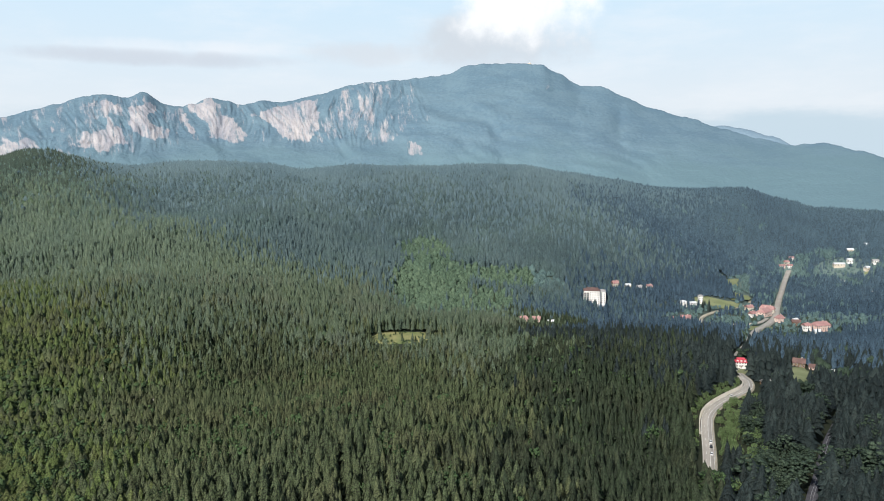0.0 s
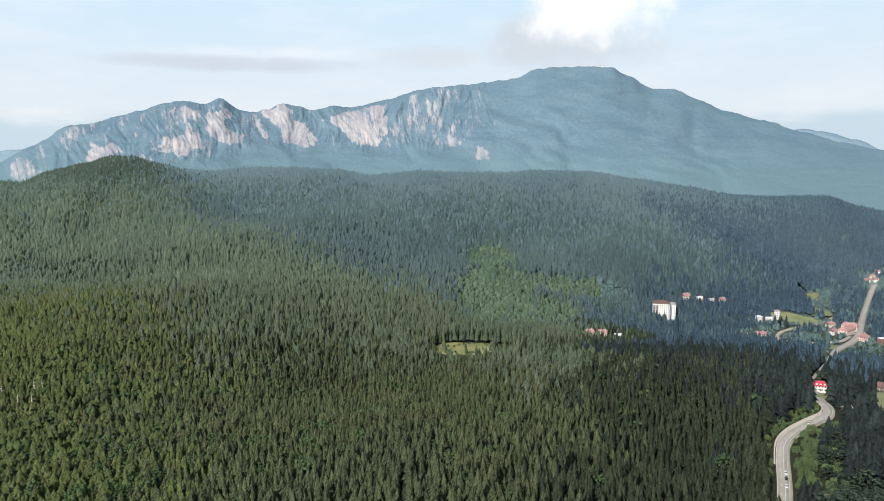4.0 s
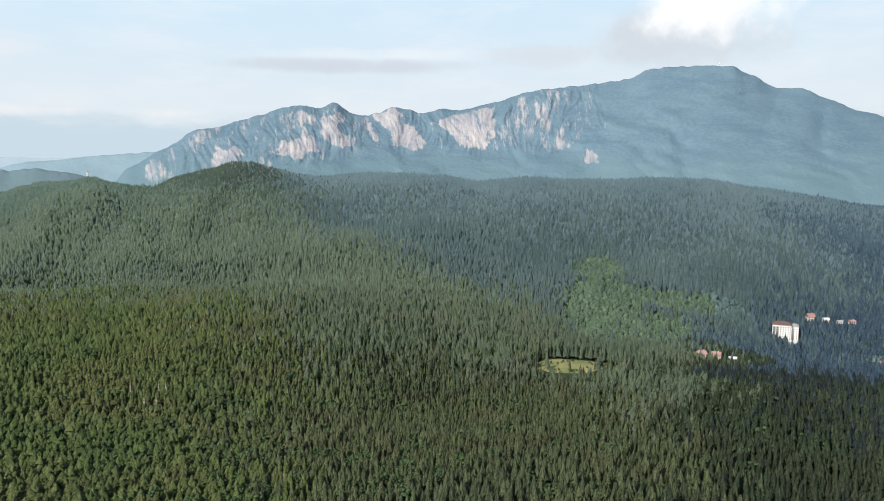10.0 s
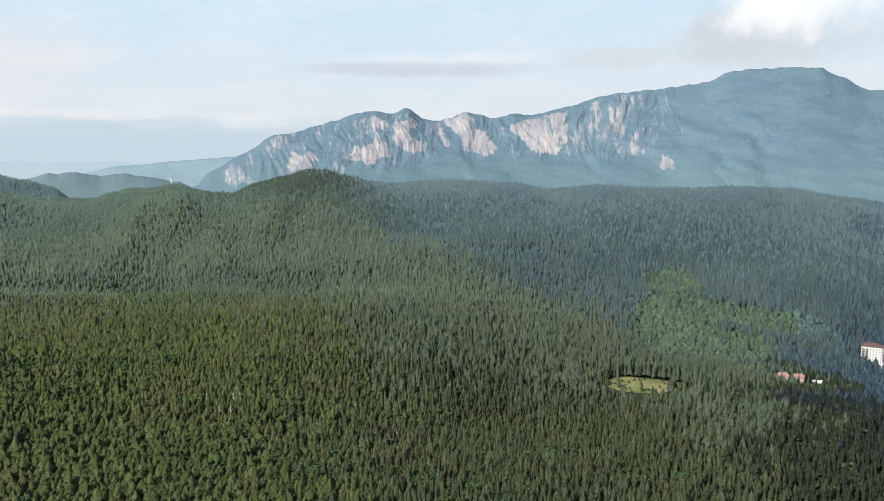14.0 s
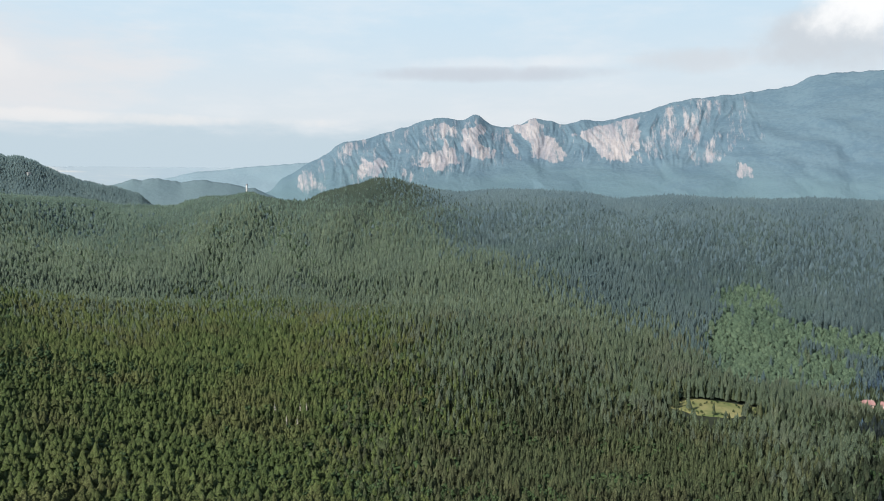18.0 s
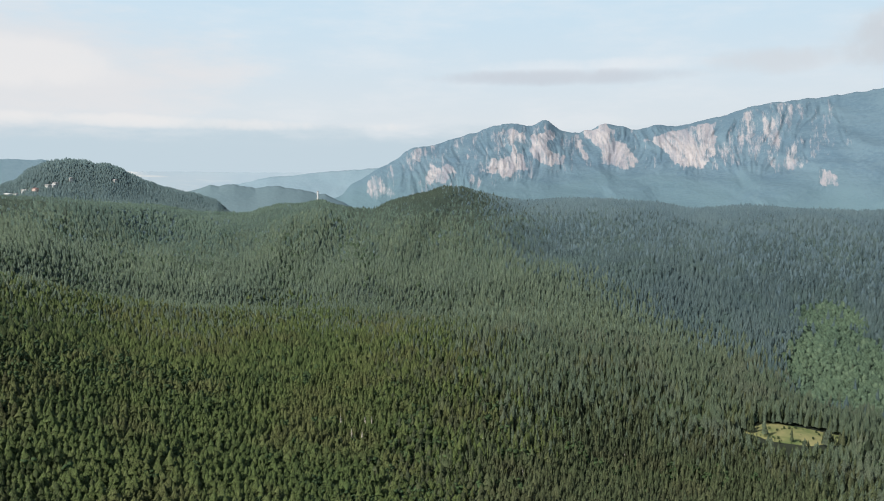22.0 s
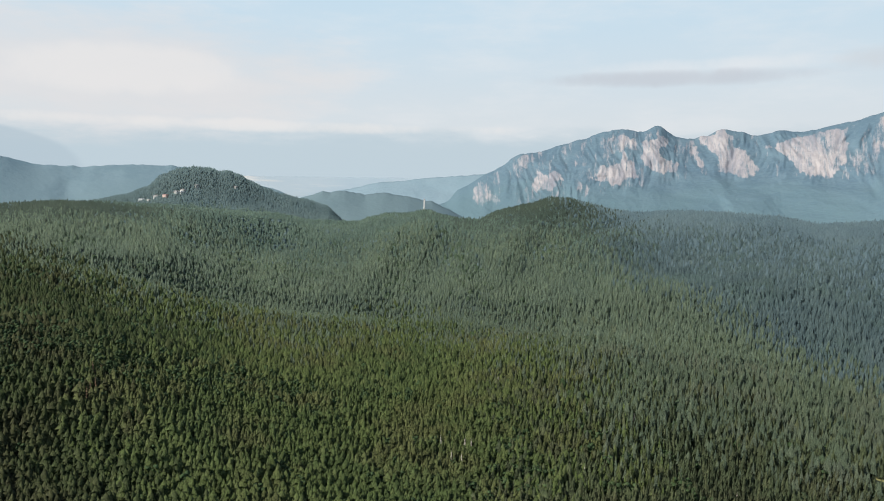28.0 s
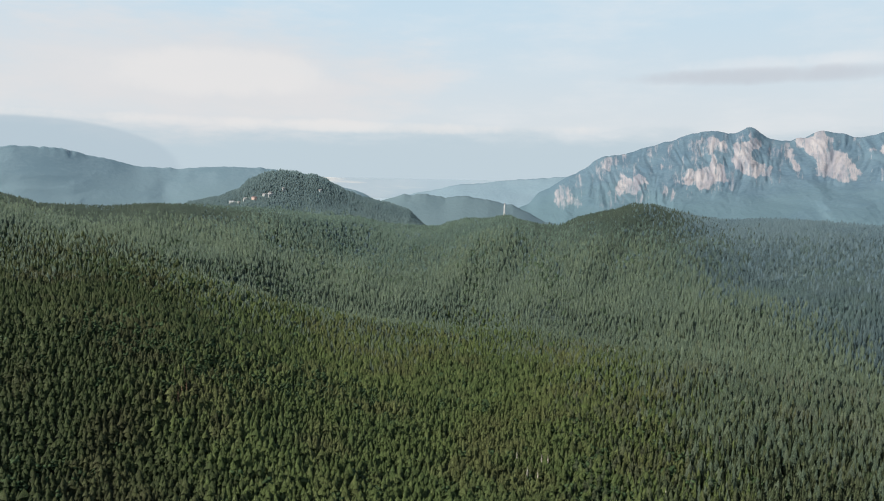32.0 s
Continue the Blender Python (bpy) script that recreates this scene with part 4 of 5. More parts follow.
def house(name, label, x, y, wide, deep, tall, turn, wall_mat, roof_mat, rise=3.0, hip=0.0, floors=2, columns=4, chimney=True, up=0.0, dormers=0, group="", open_front=True):
    z = ground_z(x, y) + up
    thing = new(name)
    thing.matrix_world = pose(x, y, z, 0, 0, turn)
    bm = box(bmesh.new(), -wide / 2, wide / 2, -deep / 2, deep / 2, -3.0 - up, tall)
    if not hip:
        for sx in (-1, 1):
            v = [bm.verts.new((sx * wide / 2, s * deep / 2, tall)) for s in (-1, 1)] + [bm.verts.new((sx * wide / 2, 0, tall + rise))]
            bm.faces.new(v if sx > 0 else v[::-1])
    part("wall", bm, wall_mat, thing)
    roof = part("roof", gable_roof(bmesh.new(), wide, deep, tall + 0.02, rise, 0.6, hip), roof_mat, thing)
    if chimney:
        part("chimney", box(bmesh.new(), wide * 0.18, wide * 0.18 + 0.9, 0.4, 1.3, tall + rise * 0.4, tall + rise + 1.2), CREAM, roof)
    for k in range(dormers):
        cx = (k + 0.5) / dormers * wide - wide / 2
        bm = box(bmesh.new(), cx - 0.9, cx + 0.9, -deep / 2 + 0.3, -deep / 2 + 2.2, tall, tall + rise * 0.62)
        dormer = part("dormer", bm, wall_mat, roof)
        bm = bmesh.new()
        gable_roof(bm, 2.0, 2.2, 0, 0.7, 0.2)
        bmesh.ops.transform(bm, matrix=pose(cx, -deep / 2 + 1.2, tall + rise * 0.62), verts=bm.verts)
        part("dormer_roof", bm, roof_mat, dormer)
    storey = tall / max(1, floors)
    if floors:
        windows(thing, wide, deep, floors, storey * 0.35, storey, columns)
        part("door", box(bmesh.new(), -0.5, 0.5, -deep / 2 - 0.08, -deep / 2 + 0.02, 0, 2.05), TIMBER, thing)
    tagged(thing, label, "house", group)
    YARDS.append((x, y, max(wide, deep) * 0.5 + 3.5))
    # no trees right in front of it, towards the camera
    f = math.hypot(x, y)
    for k in (9, 17) if open_front else ():
        YARDS.append((x - x / f * k, y - y / f * k, max(wide, deep) * 0.42))
    return thing


def hotel(x, y, turn):
    """A seven-storey hotel: main block with balconies, mansard roof, side wing and a low pavilion."""
    z = ground_z(x, y)
    thing = new("hotel")
    thing.matrix_world = pose(x, y, z, 0, 0, turn)
    wide, deep, tall, storey = 25.0, 18.0, 26.5, 3.45
    part("wall", box(bmesh.new(), -wide / 2, wide / 2, -deep / 2, deep / 2, -4, tall), PLASTER, thing)
    part("wing", box(bmesh.new(), wide / 2, wide / 2 + 10, -deep / 2 + 9, deep / 2 + 10, -4, tall - 3.2), PLASTER, thing, "white side wing")
    bm = gable_roof(bmesh.new(), wide, deep, tall + 0.02, 3.4, 1.0, 7.0, 0.4)
    roof = part("roof", bm, BROWN_TILE, thing)
    for k in (-7, 1, 8):
        part("chimney", box(bmesh.new(), k, k + 1.4, -1, 0.6, tall + 1.5, tall + 4.6), BROWN_TILE, roof)
    bm = gable_roof(bmesh.new(), 10, 19, tall - 3.18, 2.6, 0.8, 4.0, 0.4)
    bmesh.ops.transform(bm, matrix=pose(wide / 2 + 5, 9.5, 0), verts=bm.verts)
    part("roof", bm, GREY_ROOF, thing)
    frame_me, pane_me = window_meshes(1.5, 1.6)
    for f in range(7):
        for c in (-1.6, 1.8, 5.2, 8.4, 11.0):
            child("pane", pane_me, child("window", frame_me, thing, at=pose(c, -deep / 2, 1.4 + f * storey)))
        for c in (-7, -2, 3, 7):
            child("pane", pane_me, child("window", frame_me, thing, at=pose(wide / 2, c - 3, 1.4 + f * storey, 0, 0, 90) if c < 0 or f == 6 else pose(wide / 2 + 1 + c, -deep / 2 + 9, 1.4 + min(f, 5) * storey)))
    for f in range(1, 7):
        for c in (-10.2, -5.8):
            bm = box(bmesh.new(), c - 2.1, c + 2.1, -deep / 2 - 1.5, -deep / 2 + 0.02, f * storey, f * storey + 0.22)
            slab = part("balcony", bm, CONCRETE, thing)
            part("railing", box(bmesh.new(), c - 2.1, c + 2.1, -deep / 2 - 1.5, -deep / 2 - 1.38, f * storey + 0.22, f * storey + 1.2), GREY_ROOF, slab)
            part("balcony_door", box(bmesh.new(), c - 1.5, c + 1.5, -deep / 2 - 0.06, -deep / 2 + 0.02, f * storey + 0.3, f * storey + 2.5), GLASS, slab)
    part("pavilion", box(bmesh.new(), 2, 26, -deep / 2 - 13, -deep / 2 - 0.01, -4, 4.2), CREAM, thing, "low pavilion with a flat pale roof")
    part("pavilion_roof", box(bmesh.new(), 1.4, 26.6, -deep / 2 - 13.6, -deep / 2 - 0.01, 4.2, 4.7), PALE_ROOF, thing)
    tagged(thing, "white seven-storey hotel with balconies and grey roof", "hotel")
    for dx, dy, rad in ((0, 0, 22), (8, -24, 17), (20, 4, 12), (12, -42, 10), (-6, -34, 8), (4, -56, 10), (-2, -72, 9)):
        YARDS.append((x + dx, y + dy, rad))


hotel(243, 1122, -10)
# trees left out so the camera sees the bend, the lawn and the clearing
YARDS += [(262, 570, 12), (252, 552, 10), (272, 590, 10), (284, 605, 9), (292, 640, 9), (240, 545, 8), (-60, 806, 24), (-88, 814, 18), (-28, 812, 22), (0, 822, 18), (-50, 786, 16), (380, 715, 14), (352, 690, 14), (345, 665, 14), (336, 636, 13), (324, 612, 12), (315, 593, 10), (301, 681, 12), (296, 668, 9), (300, 612, 10), (190, 420, 9)]
house("roadside_house", "white house with bright red metal roof and dormers", 305, 697, 10.5, 8.5, 5.8, -12, PLASTER, RED_METAL, 3.4, 2.2, 2, 4, False, dormers=3)
house("shelter", "small grey timber shelter beside the road bend", 296, 622, 8, 5, 3.0, 12, TIMBER, GREY_ROOF, 1.3, 0, 0, 0, False, up=1.0)
house("timber_house", "brown timber house with steep tiled roof on a lawn", 388, 741, 12, 8.5, 5.0, -28, TIMBER, BROWN_TILE, 4.0, 0, 2, 4)
house("annex", "small rose house beside the brown one", 398, 733, 5.5, 5, 3.4, -28, ROSE, BROWN_TILE, 2.6, 0, 1, 2, False)
house("garden_shed", "pale garden shed with light metal roof", 417, 728, 6, 4, 2.6, 10, CREAM, PALE_ROOF, 1.0, 0, 0, 0, False)
house("villa", "pink villa with red roof half hidden by spruces", 112, 951, 13, 9, 7.5, 10, ROSE, RED_TILE, 3.6, 2.0, 2, 4, up=7.0, group="villas in the spruce wood")
house("villa", "rose villa with red tile roof among spruces", 131, 957, 11, 9, 7.0, -15, ROSE, RED_TILE, 3.2, 0, 2, 3, up=7.0, group="villas in the spruce wood")
house("villa", "pale villa with light metal roof among spruces", 151, 948, 12, 9, 5.0, 5, CREAM, PALE_ROOF, 2.0, 0, 2, 3, False, up=7.0, group="villas in the spruce wood")
house("villa", "cream villa with brown-red roof behind the hotel", 305, 1218, 11, 9, 6.5, 14, CREAM, RED_TILE, 4.0, 0, 2, 4, up=1.5, group="villas behind the hotel", open_front=False)
house("villa", "small pale house behind the hotel", 327, 1216, 9, 8, 5, 0, CREAM, PALE_ROOF, 2.0, 0, 1, 2, up=1.5, group="villas behind the hotel", open_front=False)
house("villa", "white cottage with grey roof behind the hotel", 345, 1206, 9, 8, 5.5, -10, PLASTER, GREY_ROOF, 2.6, 0, 1, 2, up=1.5, group="villas behind the hotel", open_front=False)
house("villa", "small red-roofed cottage behind the hotel", 364, 1214, 9, 8, 5, 12, CREAM, RED_TILE, 2.6, 0, 1, 2, up=1.5, group="villas behind the hotel", open_front=False)
house("white_block", "white three-storey house below the field", 392, 1118, 8, 7, 8, 6, PLASTER, PALE_ROOF, 1.4, 3, 3, 3, False, up=2, open_front=False)
house("white_block", "tall white house at the field's edge", 428, 1142, 7, 7, 12, -6, PLASTER, GREY_ROOF, 1.4, 3, 4, 3, False, up=2, open_front=False)
house("white_block", "white low house between two taller ones", 408, 1122, 11, 7, 5, 8, PLASTER, PALE_ROOF, 1.8, 0, 2, 4, False, up=2, open_front=False)
house("rose_house", "low house with rose-red roof beside the lane", 356, 1004, 14, 9, 5.0, 4, ROSE, RED_TILE, 3.6, 0, 1, 4, up=4)
house("rose_house", "small brown-roofed house beside the lane", 333, 1003, 8, 7, 4.0, 20, CREAM, RED_TILE, 2.2, 0, 1, 2, False, up=4)
house("guest_house", "large guest house with many-sloped red roof", 508, 1084, 25, 14, 6.5, 40, ROSE, RED_TILE, 5.5, 4, 2, 6, up=1, group="red-roofed village houses")
house("guest_house", "long red-roofed hall beside the village road", 527, 1114, 22, 10, 5.5, -42, CREAM, RED_TILE, 4.5, 3, 2, 6, up=1, group="red-roofed village houses")
house("guest_house", "pink house with steep red roof at the junction", 510, 1037, 11, 10, 6.0, 20, ROSE, RED_TILE, 4.5, 3, 2, 3, up=1, group="red-roofed village houses")
house("guest_house", "white house with red roof near the junction", 484, 1073, 10, 8, 5.5, 30, PLASTER, RED_TILE, 3.4, 0, 2, 3, up=1, group="red-roofed village houses")
house("guest_house", "cream house with rose roof by the square", 500, 1120, 11, 9, 5, 15, CREAM, RED_TILE, 3.2, 0, 1, 3, up=1, group="red-roofed village houses")
house("guest_house", "small brown-roofed house under trees", 522, 1012, 11, 8, 4.5, -20, TIMBER, BROWN_TILE, 3.2, 0, 1, 3, up=1, group="red-roofed village houses")
house("guest_house", "white cottage with pale roof near the square", 530, 1030, 7, 6, 4, 10, PLASTER, PALE_ROOF, 2, 0, 1, 2, False, up=1, group="red-roofed village houses")
house("inn", "wide inn with long red tile roof and white walls", 535, 970, 24, 13, 6.5, 14, ROSE, RED_TILE, 4.5, 3, 2, 7, up=3)
house("inn_annex", "white annex of the inn with red roof", 515, 970, 9, 8, 6, 14, PLASTER, RED_TILE, 3.0, 0, 2, 3, up=3)
house("cottage", "white cottage with grey roof in the valley", 520, 950, 8, 7, 3.5, 0, PLASTER, PALE_ROOF, 2, 0, 1, 2, False, up=1)
for hx, hy, w_, label, wm, rm in ((740, 1508, 16, "rose house with red roof at the road's end", ROSE, RED_TILE), (756, 1520, 13, "cream house with red roof at the road's end", CREAM, RED_TILE), (772, 1532, 12, "white house with red roof up the valley", PLASTER, RED_TILE), (820, 1420, 14, "white house far up the valley", PLASTER, GREY_ROOF), (854, 1490, 30, "long pale building on the far meadow", CREAM, PALE_ROOF), (882, 1500, 14, "white house on the far meadow", PLASTER, PALE_ROOF), (905, 1540, 18, "pale farmhouse beyond the meadow", CREAM, PALE_ROOF), (955, 1560, 22, "white building on the far slope", PLASTER, PALE_ROOF), (757, 1507, 14, "white house beside the end of the road", PLASTER, RED_TILE), (897, 1461, 15, "cream house in a valley garden", CREAM, PALE_ROOF), (927, 1482, 16, "pale house at the wood's edge", PLASTER, GREY_ROOF), (842, 1340, 16, "pale house among valley trees", CREAM, GREY_ROOF), (860, 1290, 13, "grey-roofed house among valley trees", PLASTER, PALE_ROOF)):
    house("far_house", label, hx, hy, w_ * 0.75, 8, 5.0, (hx * 7) % 40 - 20, wm, rm, 2.6, 0, 2, 4, False, up=2.0, group="houses up the valley", open_front=False)
house("trackside_house", "long white building above the railway", 352, 545, 14, 7, 3.5, -30, CREAM, GREY_ROOF, 1.5, 0, 1, 5, False, up=2)
house("trackside_house", "pale house with light roof near the railway", 318, 490, 8, 7, 4, 20, CREAM, GREY_ROOF, 1.6, 0, 1, 3, False, up=2)
# on the wooded hill beyond the ridge: a rose house, pale terraced buildings beside it
for hx, hy, w_, tall, label, wm, rm in ((-2001, 1128, 13, 7, "rose and white house on the wooded hill", ROSE, RED_TILE), (-2034, 1117, 15, 4, "low pale building beside the rose house", DIMMED_PLASTER, GREY_ROOF), (-2046, 1100, 10, 4, "small pale building at the hill's foot", DIMMED_PLASTER, GREY_ROOF), (-1996, 1162, 13, 4, "pale terraced building on the hillside", DIMMED_PLASTER, GREY_ROOF), (-1990, 1180, 13, 6, "white stepped building on the hillside", DIMMED_PLASTER, GREY_ROOF), (-1983, 1223, 6, 8, "narrow pale building up the hillside", DIMMED_PLASTER, GREY_ROOF), (-1937, 1332, 9, 4, "pale building on the hill's far shoulder", DIMMED_PLASTER, GREY_ROOF), (-2075, 1092, 18, 4, "long low pale building under the hill", DIMMED_PLASTER, PALE_ROOF), (-1989, 1170, 16, 3, "pale terrace below the stepped building", DIMMED_PLASTER, PALE_ROOF)):
    house("hill_house", label, hx, hy, w_ * 1.35, 9, tall * 0.95, w_ - 12, wm, rm, 1.5, 2.0, 2, 3, False, up=4, group="buildings on the wooded hill", open_front=False)

# summit station with its mast, and the white tower beyond the ridge
sx, sy = spot(-7.05, 4298)
tower = new("summit_station")
tower.matrix_world = pose(sx, sy, 776)
part("building", box(bmesh.new(), -9, 9, -6, 6, -14, 7), CREAM, tower)
bm = bmesh.new()
bmesh.ops.create_cone(bm, cap_ends=True, segments=8, radius1=2.6, radius2=0.9, depth=20, matrix=Matrix.Translation((3, 0, 12)))
part("mast", bm, STEEL, tower)
tagged(tower, "small summit station with a mast on the mountain top", "tower")
sx, sy = spot(40.65, 2300)
spire = new("white_tower")
base_z = ground_z(sx, sy)
spire.matrix_world = pose(sx, sy, base_z)
bm = bmesh.new()
bmesh.ops.create_cone(bm, cap_ends=True, segments=12, radius1=3.0, radius2=2.6, depth=213 - base_z, matrix=Matrix.Translation((0, 0, (213 - base_z) / 2 - 2)))
part("shaft", bm, PLASTER, spire)
bm = bmesh.new()
bmesh.ops.create_cone(bm, cap_ends=True, segments=12, radius1=3.1, radius2=2.2, depth=3, matrix=Matrix.Translation((0, 0, 212.5 - base_z)))
part("cap", bm, GREY_ROOF, spire)
tagged(spire, "slim white tower beyond the wooded ridge", "tower")


def car(k, off, way_back, paint, label):
    """A parked or waiting car on the main road: body, glass cabin and wheels."""
    p, q = beside(MAIN_ROAD, off)[k], beside(MAIN_ROAD, off)[k + 1]
    thing = new("car")
    thing.matrix_world = pose(p[0], p[1], p[2] + 0.01, 0, 0, math.degrees(math.atan2(q[1] - p[1], q[0] - p[0])) + (180 if way_back else 0))
    bm = box(bmesh.new(), -2.15, 2.15, -0.88, 0.88, 0.32, 0.92)
    bmesh.ops.bevel(bm, geom=bm.edges[:], offset=0.14, segments=2, affect="EDGES")
    part("body", bm, paint, thing)
    bm = bmesh.new()
    lo = [bm.verts.new(v) for v in ((-1.7, -0.8, 0.9), (1.0, -0.8, 0.9), (1.0, 0.8, 0.9), (-1.7, 0.8, 0.9))]
    up = [bm.verts.new(v) for v in ((-1.25, -0.62, 1.44), (0.35, -0.62, 1.44), (0.35, 0.62, 1.44), (-1.25, 0.62, 1.44))]
    for a in range(4):
        bm.faces.new((lo[a], lo[(a + 1) % 4], up[(a + 1) % 4], up[a]))
    bm.faces.new(up)
    part("cabin", bm, GLASS, thing)
    part("roof", box(bmesh.new(), -1.22, 0.32, -0.6, 0.6, 1.43, 1.48), paint, thing)
    for wx in (-1.35, 1.35):
        for wy in (-0.85, 0.85):
            bm = bmesh.new()
            bmesh.ops.create_cone(bm, cap_ends=True, segments=14, radius1=0.32, radius2=0.32, depth=0.22, matrix=pose(wx, wy, 0.32, 90))
            part("wheel", bm, RUBBER, thing)
    tagged(thing, label, "car", "cars on the main road")


car(44, 1.9, True, PAINT_BLACK, "black car on the pale main road")
car(46, 1.9, True, PAINT_WHITE, "white car on the pale main road")
car(41, 1.9, True, PAINT_WHITE, "white car near the road's outer edge")
car(74, -0.2, False, PAINT_WHITE, "white car in the road bend")


# ---- trees ----
def spruce_shape(rng, tiers, sides, slim=1.0, torn=1.0):
    """A spruce crown one unit tall: drooping skirts of branches, each with a torn edge. Returns verts and triangles."""
    V, T = [], []
    for i in range(tiers):
        f = i / tiers
        base = (0.09 if tiers > 3 else 0.2) + (0.80 if tiers > 3 else 0.66) * f ** 0.92
        tip = 1.0 if i == tiers - 1 else min(0.97, base + (0.2 if tiers > 5 else 0.3 if tiers > 3 else 0.62) * (1 - 0.35 * f) + 0.05)
        r = 0.145 * slim * (1 - f) ** 0.62 * rng.uniform(0.85, 1.15) + 0.012
        k = len(V)
        V.append((rng.normal(0, 0.006), rng.normal(0, 0.006), tip))
        turn = rng.uniform(0, 6.28)
        for j in range(sides):
            spray = j % 2
            long = r * (1.0 + torn * (0.2 if spray else -0.32)) * rng.uniform(0.78, 1.22)
            a = turn + 2 * np.pi * (j + rng.uniform(-0.2, 0.2)) / sides
            V.append((long * np.cos(a), long * np.sin(a), base + rng.uniform(-0.03, 0.02) + torn * (-0.035 if spray else 0.03)))
        T += [(k, k + 1 + j, k + 1 + (j + 1) % sides) for j in range(sides)]
    return np.array(V), np.array(T)


def broadleaf_shape(rng, clumps, full=1.0):
    """A broad crown one unit tall: many small ragged clumps of leaves on an uneven dome."""
    V, T = [], []
    for i in range(clumps):
        f = (i + 0.5) / clumps
        z = 0.30 + 0.62 * f
        out = 0.26 * np.sqrt(max(0.05, 1 - (2 * (z - 0.55) / 0.95) ** 2)) * rng.uniform(0.55, 1.1)
        a = i * 2.399 + rng.uniform(-0.4, 0.4)
        c = np.array((out * np.cos(a), out * np.sin(a), z))
        r = rng.uniform(0.07, 0.13) * (14 / clumps) ** 0.4 * full
        k = len(V)
        axes = np.linalg.qr(rng.normal(size=(3, 3)))[0]
        for d in np.r_[axes, -axes]:
            V.append(c + d * r * rng.uniform(0.45, 1.65) * (1, 1, 0.8))
        T += [(k + p, k + q, k + s) for p, q, s in ((0, 1, 2), (1, 3, 2), (3, 4, 2), (4, 0, 2), (1, 0, 5), (3, 1, 5), (4, 3, 5), (0, 4, 5))]
    return np.array(V), np.array(T)


def dome_shape(rng, rings, sides):
    """A broad crown seen from afar, one unit tall: an uneven dome with bulges and hollows."""
    V, T = [], []
    for i in range(rings):
        f = i / rings
        r = 0.29 * np.sqrt(1 - (1.25 * f - 0.3) ** 2)
        for j in range(sides):
            a = 2 * np.pi * (j + 0.5 * (i % 2)) / sides + rng.uniform(-0.2, 0.2)
            out = r * rng.uniform(0.6, 1.3)
            V.append((out * np.cos(a), out * np.sin(a), 0.26 + 0.62 * f + rng.uniform(-0.06, 0.06)))
    V.append((rng.normal(0, 0.05), rng.normal(0, 0.05), rng.uniform(0.86, 1.0)))
    for i in range(rings - 1):
        for j in range(sides):
            a, b, c, d = i * sides + j, i * sides + (j + 1) % sides, (i + 1) * sides + j, (i + 1) * sides + (j + 1) % sides
            T += [(a, b, c), (b, d, c)]
    T += [((rings - 1) * sides + j, (rings - 1) * sides + (j + 1) % sides, rings * sides) for j in range(sides)]
    return np.array(V), np.array(T)


def merged(shapes, xyz, size, girth, rng):
    """All the trees at xyz as one set of verts, triangles and tones, each a turned and scaled copy of one of the shapes."""
    pick = rng.integers(0, len(shapes), len(xyz))
    allv, allt, tones, base = [], [], [], 0
    for s, (V, T) in enumerate(shapes):
        idx = np.where(pick == s)[0]
        if not len(idx):
            continue
        a = rng.uniform(0, 6.283, len(idx))
        c, sn = np.cos(a)[:, None], np.sin(a)[:, None]
        h, g = size[idx][:, None], (size[idx] * girth[idx])[:, None]
        lean = rng.normal(0, 0.03, (len(idx), 2))
        x = (V[None, :, 0] * c - V[None, :, 1] * sn) * g + lean[:, :1] * V[None, :, 2] * h + xyz[idx, 0:1]
        y = (V[None, :, 0] * sn + V[None, :, 1] * c) * g + lean[:, 1:] * V[None, :, 2] * h + xyz[idx, 1:2]
        z = V[None, :, 2] * h + xyz[idx, 2:3]
        allv.append(np.stack([x, y, z], -1).reshape(-1, 3))
        allt.append((T[None] + (np.arange(len(idx)) * len(V))[:, None, None] + base).reshape(-1, 3))
        tones.append(np.repeat(rng.uniform(0, 1, len(idx)), len(V)))
        base += len(idx) * len(V)
    return np.concatenate(allv), np.concatenate(allt), np.concatenate(tones)


def scatter(rng, near, far, left, right, gap):
    """Places of trees between two distances and two azimuths, a rough net with jitter."""
    xs = np.arange(-far, far, gap)
    X, Y = np.meshgrid(xs, xs)
    X = X + (np.arange(len(xs)) % 2)[:, None] * gap / 2
    X, Y = X + rng.uniform(-0.42, 0.42, X.shape) * gap, Y + rng.uniform(-0.42, 0.42, Y.shape) * gap
    X, Y = X.ravel(), Y.ravel()
    R, A = np.hypot(X, Y), np.degrees(np.arctan2(-X, Y))
    keep = (R >= near + np.clip(A - 15, 0, 60) * 3.2 * (near < 400)) & (R < far) & (A > right) & (A < left)
    return X[keep], Y[keep]


